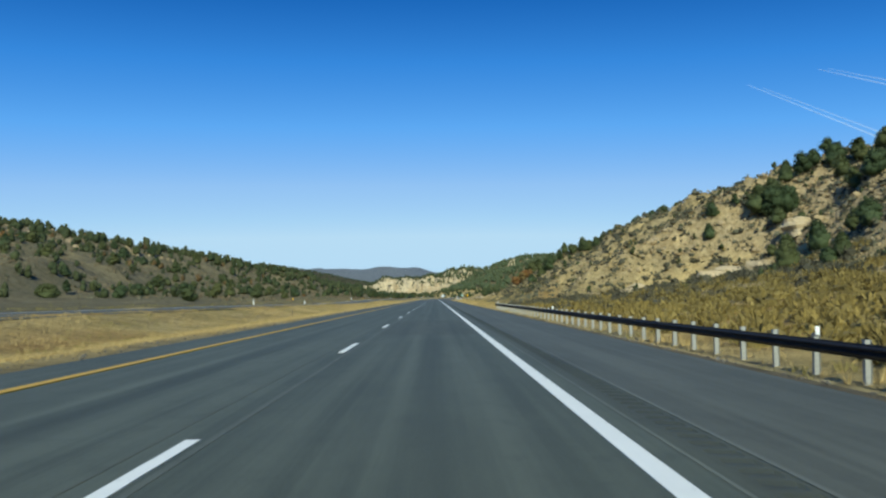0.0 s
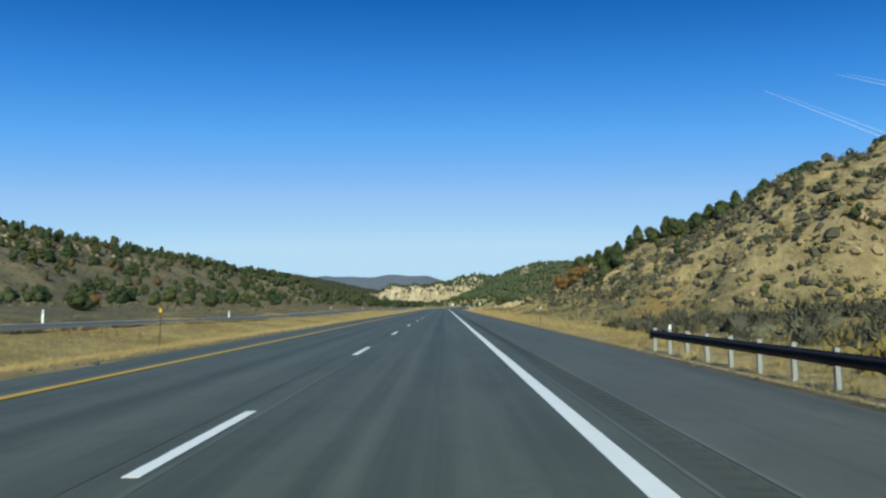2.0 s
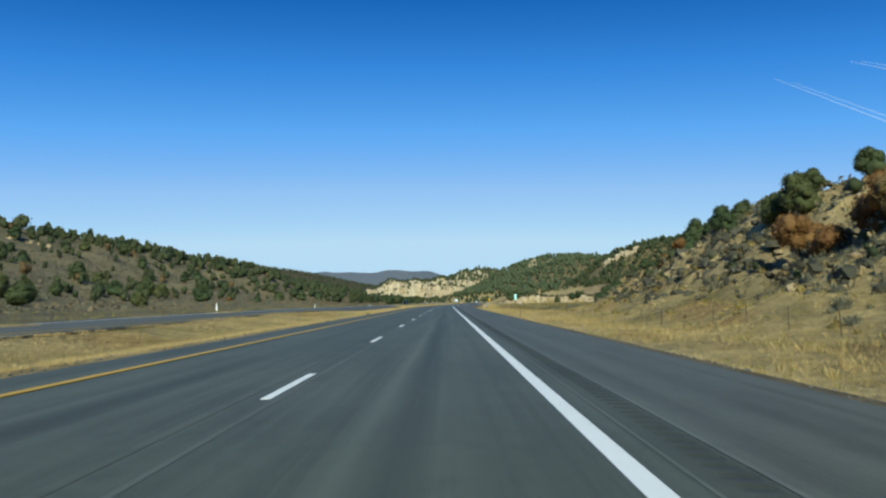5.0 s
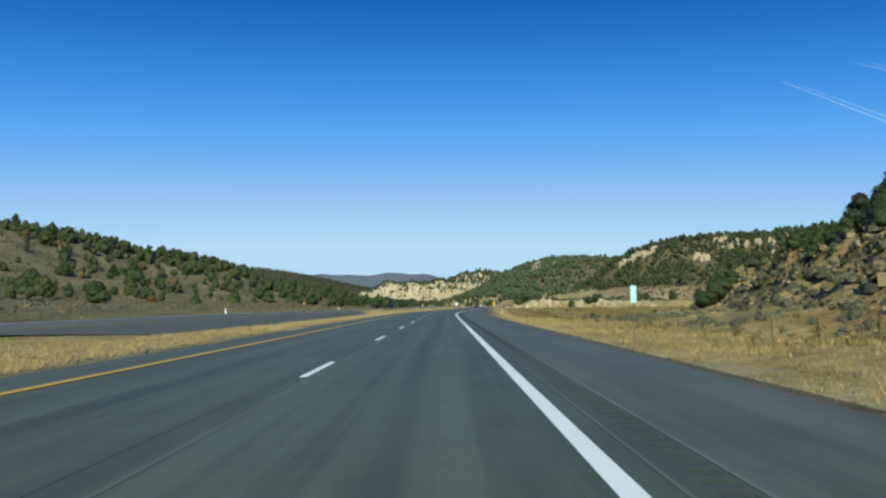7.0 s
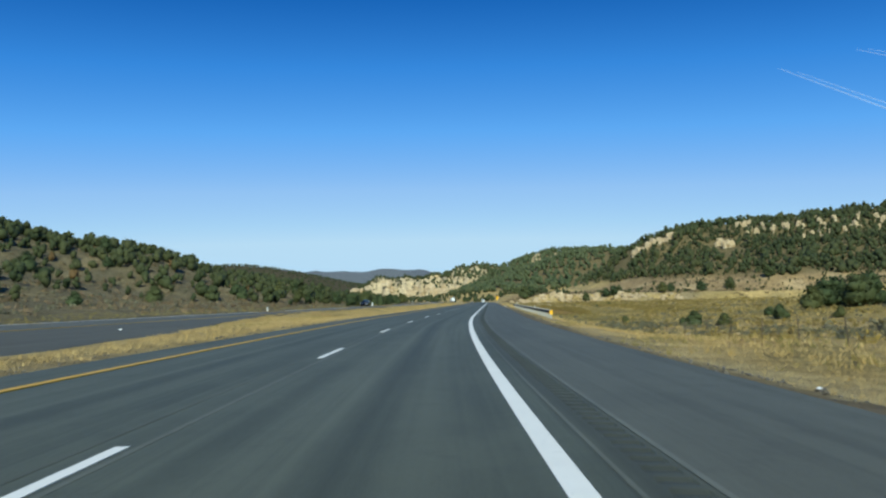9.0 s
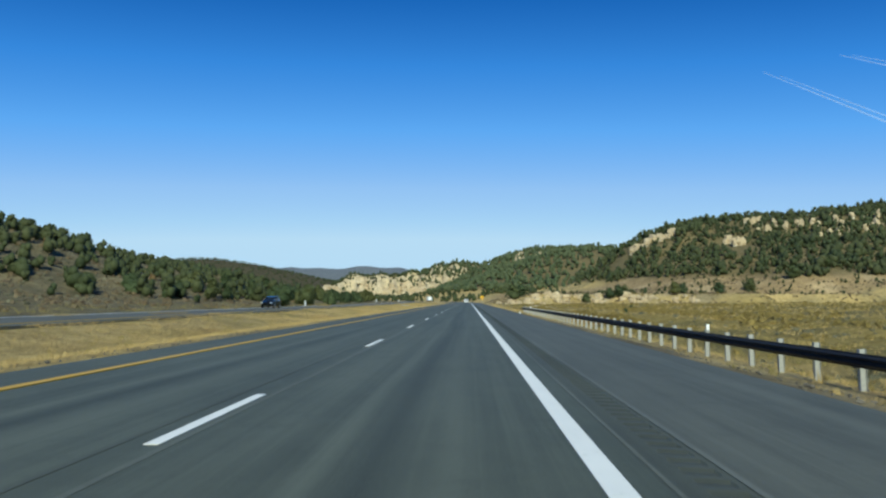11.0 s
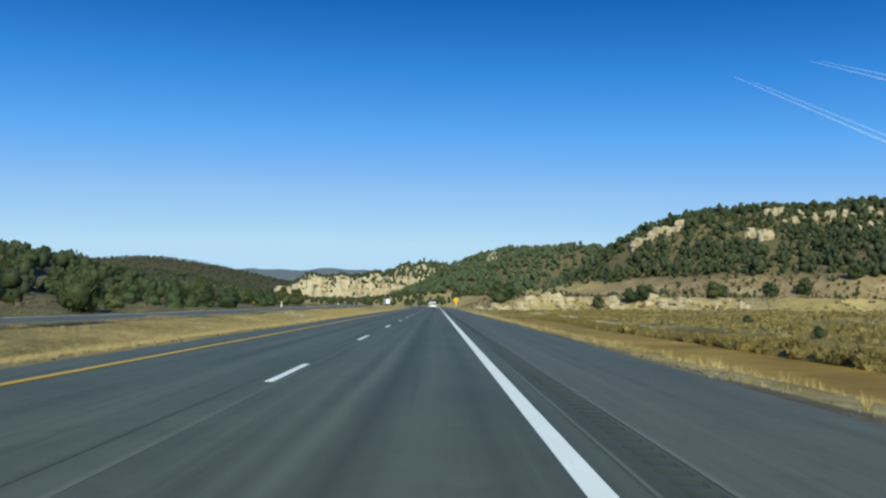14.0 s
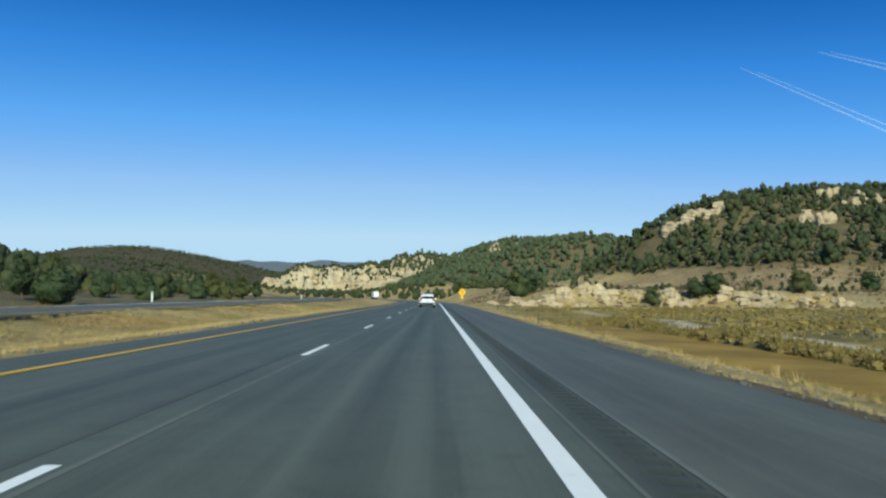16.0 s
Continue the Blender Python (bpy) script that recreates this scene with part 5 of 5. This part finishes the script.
woods("valley_trees", p, rng.uniform(4, 9, len(p)), FOREST, "scattered trees on the far valley floor", 5, 12)


def tufts(name, pts, sizes, material, label, category, seed, blades=6, spread=0.5, lean=0.55, broad=0.07):
    """Clumps of pointed blades, all in one mesh."""
    r = np.random.RandomState(seed)
    n, pts, sizes = len(pts), np.asarray(pts), np.asarray(sizes)
    a = r.uniform(0, 6.283, (n, blades))
    d = np.stack([np.cos(a), np.sin(a)], -1)
    q = r.uniform(0.1, 1, (n, blades, 1)) * spread
    foot = np.concatenate([d * q * 0.55, np.zeros((n, blades, 1)) - 0.05], -1)
    tip = np.concatenate([d * (q * 0.55 + lean * r.uniform(0.2, 1, (n, blades, 1))), r.uniform(0.55, 1.1, (n, blades, 1))], -1)
    b = r.uniform(0, 6.283, (n, blades))
    side = np.stack([np.cos(b), np.sin(b), 0 * a], -1) * broad
    v = np.stack([foot - side, foot + side, tip], 2) * sizes[:, None, None, None] + pts[:, None, None]
    me = mesh_np(name, v.reshape(-1, 3), np.arange(n * blades * 3).reshape(-1, 3), material)
    return tagged(new(name, me), label, category, kind="stuff")


clear = lambda x, y: ~((road_coords(x, y)[0] > 272) & (road_coords(x, y)[0] < 386) & (off_of(x, y) < apron_edge(road_coords(x, y)[0]) + 0.2))
p = strip(42000, -12, 640, 8.9, 15.5, lambda x, y: 0.8 * waves(x, y, 5, 51) + 0.7 * waves(x, y, 13, 58) + 0.7 * (off_of(x, y) - 10.2) > 0)
tufts("verge_grass", p, rng.uniform(0.06, 0.15, len(p)) * rng.choice([1, 1, 1, 1, 1.35], len(p)), STRAW, "straw-coloured dry grass along the shoulder", "grass", 1, 5, 1.3, 0.8, 0.05)
p = strip(13000, -12, 640, 9.6, 16.5, lambda x, y: waves(x, y, 8, 57) + 0.5 * waves(x, y, 27, 60) > 0.05)
tufts("verge_weeds", p, rng.uniform(0.08, 0.24, len(p)), GREENISH, "olive green weeds along the shoulder", "grass", 8, 7, 0.6, 0.6, 0.07)
p = strip(2100, -12, 640, 10.4, 15.0, lambda x, y: waves(x, y, 7, 59) > np.where(y > 470, -0.2, 0.5))
tufts("verge_bunches", p, rng.uniform(0.22, 0.5, len(p)), STRAW, "tall pale dry grass bunches on the verge", "grass", 9, 14, 0.35, 0.5, 0.035)
p = strip(34000, -12, 640, -9.2, -5.35, lambda x, y: (0.5 * waves(x, y, 4, 54) - off_of(x, y) > 5.6) & clear(x, y))
tufts("median_edge_grass", p, rng.uniform(0.07, 0.16, len(p)), STRAW, "golden dry grass along the median edge", "grass", 2, 5, 1.4, 0.8, 0.055)
p = strip(50000, -12, 660, -18.3, -8.5, lambda x, y: (waves(x, y, 11, 52) > -0.35) & clear(x, y))
tufts("median_grass", p, rng.uniform(0.09, 0.21, len(p)), STRAW, "golden dry grass in the median ditch", "grass", 3, 5, 1.6, 0.8, 0.06)
p = strip(22000, -12, 680, -18.0, -8.0, lambda x, y: (waves(x, y, 11, 52) < 0.05) & clear(x, y))
tufts("median_weeds", p, rng.uniform(0.10, 0.24, len(p)), GREENISH, "olive-brown weeds in the median ditch", "grass", 4, 6, 1.2, 0.5, 0.05)
p = strip(14000, -12, 640, 14, 34, lambda x, y: (waves(x, y, 9, 53) > -0.5) & dry(x, y))
tufts("meadow_grass", p, rng.uniform(0.14, 0.36, len(p)), GREENISH, "olive dry grass below the embankment", "grass", 5, 6)
p = strip(12000, -12, 640, -62, -31.5)
tufts("far_verge_grass", p, rng.uniform(0.15, 0.4, len(p)), GREENISH, "dry olive grass beyond the opposite road", "grass", 6, 5, 0.6)
p = strip(14000, 400, 760, 30, 150, dry)
tufts("valley_grass", p, rng.uniform(0.25, 0.5, len(p)), STRAW, "golden dry valley meadow grass", "grass", 7, 6, 0.7)


def shrubs(name, pts, sizes, material, label, seed, n_spray=36, fine=0.42):
    """Low dense domes: an uneven leafy heart, and many short twigs standing out of it."""
    r = np.random.RandomState(seed)
    n, k, m = len(pts), max(8, n_spray - 14), 6 if n_spray > 20 else 4
    pts, sizes = np.asarray(pts), np.asarray(sizes)
    wide = r.uniform(0.85, 1.3, (n, 1, 1))
    ang = np.arange(m) * 2 * np.pi / m
    dome = np.concatenate([np.stack([0.36 * np.cos(ang), 0.36 * np.sin(ang), 0 * ang - 0.06], 1), np.stack([0.34 * np.cos(ang + 0.5), 0.34 * np.sin(ang + 0.5), 0 * ang + 0.22], 1), [(0, 0, 0.38)]])
    df = [(i, (i + 1) % m, m + i) for i in range(m)] + [((i + 1) % m, m + (i + 1) % m, m + i) for i in range(m)] + [(m + i, m + (i + 1) % m, 2 * m) for i in range(m)]
    heart = dome[None] * (1 + r.uniform(-0.30, 0.22, (n, len(dome), 1))) * wide
    d = r.normal(size=(n, k, 3))
    d[..., 2] = np.abs(d[..., 2]) * 0.9 + 0.05
    d /= np.linalg.norm(d, axis=2)[..., None]
    c = d * r.uniform(0.55, 1.0, (n, k, 1)) * np.array((0.50, 0.50, 0.52)) * wide + np.array((0, 0, 0.02))
    e1 = (d + np.array((0, 0, 0.5))) * r.uniform(0.07, 0.22, (n, k, 1)) + r.normal(scale=0.04, size=(n, k, 3))
    e2 = np.cross(d, r.normal(size=(n, k, 3))) * (0.9 * fine / math.sqrt(k))
    v = np.stack([c - e2, c + e2, c + e1], 2)
    put = lambda q: (q.reshape(n, -1, 3) * sizes[:, None, None] + pts[:, None]).reshape(-1, 3)
    nd = len(dome)
    faces = np.concatenate([(np.array(df)[None] + (np.arange(n) * nd)[:, None, None]).reshape(-1, 3), np.arange(n * k * 3).reshape(-1, 3) + n * nd])
    me = mesh_np(name, np.concatenate([put(heart), put(v)]), faces, material)
    return tagged(new(name, me), label, "shrubs", kind="stuff")


def low_brush(name, pts, sizes, material, label, seed):
    """Small ragged mounds too many to tell apart, in one mesh."""
    r = np.random.RandomState(seed)
    n, m = len(pts), 5
    ang = np.arange(m) * 2 * np.pi / m
    base = np.concatenate([np.stack([0.55 * np.cos(ang), 0.55 * np.sin(ang), 0 * ang - 0.10], 1), np.stack([0.40 * np.cos(ang + 0.6), 0.40 * np.sin(ang + 0.6), 0 * ang + 0.38], 1), [(0, 0, 0.50)]])
    v = base[None] * (1 + r.uniform(-0.45, 0.40, (n, len(base), 1))) * r.uniform(0.7, 1.3, (n, 1, 3))
    df = [(i, (i + 1) % m, m + i) for i in range(m)] + [((i + 1) % m, m + (i + 1) % m, m + i) for i in range(m)] + [(m + i, m + (i + 1) % m, 2 * m) for i in range(m)]
    f = np.array(df)[None] + (np.arange(n) * len(base))[:, None, None]
    v = v * np.asarray(sizes)[:, None, None] + np.asarray(pts)[:, None]
    tagged(new(name, mesh_np(name, v.reshape(-1, 3), f.reshape(-1, 3), material)), label, "shrubs", kind="stuff")


p = spots(3600, 11, 62, -25, 100, lambda x, y: (off_of(x, y) > 13.2) & (ground_z(x, y) < 9) & (waves(x, y, 9, 61) > np.interp(y, [30, 62, 100], [-1.2, -0.25, 0.6])))
shrubs("rabbitbrush", p, rng.uniform(0.7, 1.6, len(p)), RABBIT, "yellow-olive rabbitbrush thicket beyond the guardrail", 1, 70, 0.30)
p = spots(10000, 30, 100, 84, 400, lambda x, y: (off_of(x, y) > 38) & (x < np.where(y < 150, 100, 76)) & (waves(x, y, 14, 62) > -0.6))
shrubs("slope_sagebrush", p, rng.gamma(4.0, 0.13, len(p)) + 0.18, SAGE, "grey-green sagebrush dotting the cut slope", 2, 18, 0.6)
p = spots(1500, 13, 62, 60, 132, lambda x, y: (off_of(x, y) > 14.5) & (ground_z(x, y) < 9) & (waves(x, y, 10, 71) > -0.2))
shrubs("bench_brush", p, rng.gamma(4.0, 0.2, len(p)) + 0.3, DARK_SAGE, "dark olive and grey brush on the bench below the hill", 21, 84, 0.30)
p = spots(2600, 17, 46, 92, 420, lambda x, y: (off_of(x, y) > np.interp(y, [92, 200, 225, 300, 420], [16.5, 16.5, 24, 22, 20])) & (off_of(x, y) < 38) & (waves(x, y, 14, 62) > -0.6))
shrubs("foot_sagebrush", p, rng.gamma(4.0, 0.13, len(p)) + 0.15, SAGE, "grey-green sagebrush at the foot of the cut slope", 12, 90, 0.32)
p = spots(6500, 23, 90, 104, 402, lambda x, y: (ground_z(x, y) > 0.8) & (waves(x, y, 8, 77) + 0.6 * waves(x, y, 21, 78) + 0.4 * ramp(y, 280, 320) > -0.15))
shrubs("slope_dark_shrubs", p, rng.gamma(5.0, 0.15, len(p)) + 0.30, DARK_SAGE, "dark grey-brown shrubs scattered thickly over the cut slope", 27, 26, 0.42)
p = spots(1700, 24, 100, 70, 380, lambda x, y: (ground_z(x, y) > 1.5) & (waves(x, y, 20, 66) > -0.5))
woods("slope_dark_brush", p, rng.gamma(3.0, 0.22, len(p)) + 0.35, FOREST, "low dark green brush dotting the cut slope", 13, 24, 2, "shrubs")
p = spots(20000, 24, 100, 66, 400, lambda x, y: (ground_z(x, y) > 1.5) & (x < np.where(y < 150, 100, 76)) & (waves(x, y, 17, 68) > -0.8))
tufts("slope_bunchgrass", p, rng.uniform(0.22, 0.62, len(p)), BUNCH, "grey-brown bunchgrass tufts covering the cut slope", "grass", 15, 5, 0.9, 0.7, 0.16)
p = strip(17000, 100, 430, 13, 36, lambda x, y: (waves(x, y, 12, 67) > -0.7) & (ground_z(x, y) < 4.5))
tufts("flat_dry_grass", p, rng.uniform(0.12, 0.32, len(p)), STRAW, "pale straw grass on the flat below the slope", "grass", 14, 6, 0.9, 0.8, 0.06)
p = spots(30000, 22, 100, 84, 404, lambda x, y: (ground_z(x, y) > 1.2) & (x < np.where(y < 150, 100, 76)) & (waves(x, y, 12, 72) + 0.8 * waves(x, y, 4, 73) > -0.35))
low_brush("slope_low_brush", p, rng.gamma(3.0, 0.12, len(p)) + 0.14, DARK_SAGE, "low dark brush and dead twigs covering the cut slope", 22)
p = spots(10000, -300, -60, 230, 700, lambda x, y: (off_of(x, y) < -36) & (waves(x, y, 18, 74) + 0.7 * waves(x, y, 6, 75) > -0.3))
low_brush("ridge_low_brush", p, rng.gamma(3.0, 0.18, len(p)) + 0.2, BROWN_BRUSH, "low olive-brown brush covering the left ridge", 23)
p = spots(900, 18, 60, 120, 420, lambda x, y: off_of(x, y) > 15)
shrubs("foot_rabbitbrush", p, rng.uniform(0.4, 0.9, len(p)), RABBIT, "olive rabbitbrush at the foot of the slope", 3, 44)
p = spots(7000, 20, 200, 400, 775, lambda x, y: (off_of(x, y) > 19) & (waves(x, y, 26, 63) > 0.0) & dry(x, y))
near_by = off_of(p[:, 0], p[:, 1]) < 62
shrubs("meadow_rabbitbrush", p[near_by], rng.uniform(0.35, 0.85, near_by.sum()), RABBIT, "mustard-olive rabbitbrush across the meadow", 4, 70, 0.30)
shrubs("far_meadow_rabbitbrush", p[~near_by], rng.uniform(0.6, 1.3, (~near_by).sum()), RABBIT, "mustard-olive rabbitbrush across the far meadow", 24, 24, 0.6)
p = spots(5000, 20, 230, 400, 800, lambda x, y: (off_of(x, y) > 17) & (waves(x, y, 26, 63) < -0.05) & (off_of(x, y) < 95) & dry(x, y))
shrubs("meadow_sagebrush", p, rng.uniform(0.35, 0.9, len(p)), SAGE, "grey-green sagebrush across the meadow", 5, 34, 0.32)
p = spots(5000, -330, -60, 220, 780, lambda x, y: (off_of(x, y) < -48) & (waves(x, y, 30, 64) > -0.75))
shrubs("ridge_sagebrush", p, rng.uniform(0.6, 1.6, len(p)), SAGE, "grey-brown brush covering the left ridge", 6, 11, 0.66)
p = spots(1500, -125, -38, 440, 780, lambda x, y: (off_of(x, y) < -37) & (ground_z(x, y) < 14) & (waves(x, y, 16, 76) > -0.4))
shrubs("toe_brush", p, rng.uniform(0.6, 1.6, len(p)), BROWN_BRUSH, "rusty brown brush along the foot of the left ridge", 26, 34, 0.40)
p = strip(430, 486, 672, 27.8, 30.2)
shrubs("pond_bank_brush", p, rng.uniform(0.7, 1.5, len(p)), RABBIT, "mustard brush standing along the far pond bank", 17, 90, 0.30)
p = np.concatenate([strip(260, a, a + 5, 24, 110) for a in (632, 668, 706)])
shrubs("meadow_brush_rows", p, rng.uniform(0.6, 1.3, len(p)), RABBIT, "rows of mustard brush across the meadow", 18, 40)
p = strip(900, 480, 720, 43, 62)
shrubs("meadow_tall_brush", p, rng.uniform(0.7, 1.4, len(p)), RABBIT, "tall mustard brush across the wet meadow", 7, 50, 0.32)
p = spots(3200, 50, 360, 735, 860, lambda x, y: waves(x, y, 30, 65) > -0.3)
shrubs("terrace_brush", p, rng.uniform(0.8, 1.8, len(p)), BROWN_BRUSH, "brownish brush on the terrace slope", 8, 22)
p = spots(420, 60, 380, 768, 850, lambda x, y: ground_z(x, y) < 20)
woods("terrace_bushes", p, rng.uniform(1.2, 3.2, len(p)), FOREST, "small dark bushes on the terrace slope", 19, 30, 3, "shrubs")

# ---- litter and broken stone ----


def scrap(s, off, size, seed, name, label, category, material, group=""):
    """A small crumpled or broken piece lying on the ground."""
    bm = bmesh.new()
    bmesh.ops.create_icosphere(bm, subdivisions=2, radius=1.0)
    for v in bm.verts:
        q = 1 + 0.5 * noise.noise(v.co * 1.7 + Vector((seed * 3.7, 0, 0))) + 0.2 * noise.noise(v.co * 5 + Vector((0, seed, 0)))
        v.co = Vector((v.co.x * q, v.co.y * q * 0.7, v.co.z * q * 0.55))
    ob = new(name, shared(name, bm, material))
    x, y, z, a = place(s, off)
    ob.matrix_basis = pose(x, y, z + 0.3 * size, rng.uniform(-15, 15), rng.uniform(-15, 15), rng.uniform(0, 360)) @ Matrix.Scale(size, 4)
    tagged(ob, label, category, group)


LITTER = m_plain("white_litter", (0.78, 0.78, 0.76), 0.6, 0, 0.1, 9.0)
scrap(460, 8.1, 0.14, 1, "litter_scrap", "white crumpled scrap of litter on the gravel", "litter", LITTER)
scrap(331, 10.4, 0.08, 2, "litter_scrap", "white crumpled scrap of litter in the grass", "litter", LITTER)
scrap(350, -13.6, 0.10, 3, "litter_scrap", "white crumpled scrap of litter on the crossover", "litter", LITTER)
TORN_RUBBER = m_plain("torn_rubber", (0.030, 0.024, 0.020), 0.8, 0, 0.3, 12.0)
scrap(247.3, -5.9, 0.17, 5, "tyre_scrap", "torn dark tyre scrap at the median edge", "litter", TORN_RUBBER)
for k in range(26):                    # rubble heap in the median
    scrap(579 + rng.normal() * 1.8, -15.0 + rng.normal() * 0.9, rng.uniform(0.06, 0.22), 10 + k, "rubble_block", "broken white stone block lying in the median grass", "rubble", WHITE_STONE, "median rubble")

# ---- vapour trails high in the sky ----
m = Nodes("ice_vapour", 1.0, 0, 0.0)
m.color((0.9, 0.92, 0.95))
m.b.inputs["Alpha"].default_value = 0.15
VAPOUR = m.mat


def vapour_trail(a, b, r):
    bm = bmesh.new()
    a, b = Vector(a), Vector(b)
    n = 24
    for k in range(n):
        q0, q1 = k / n, (k + 1) / n
        w = lambda q: r * (0.5 + 1.1 * q)
        tube(bm, a.lerp(b, q0), a.lerp(b, q1), w(q0), w(q1), 6)
    tagged(new("vapour_trail", shared("vapour_trail", bm, VAPOUR)), "thin white vapour trail across the blue sky", "vapour trail", "vapour trails", "stuff")


TRAILS = [((1930, 4066, 1285), (2619, 3753, 836), 3.5),
          ((2010, 4033, 1253), (2616, 3746, 870), 2.5),
          ((2250, 3866, 1314), (2582, 3687, 1152), 3.0),
          ((2296, 3839, 1306), (2578, 3681, 1177), 2.2)]
for a, b, r in TRAILS:
    vapour_trail(a, b, r)
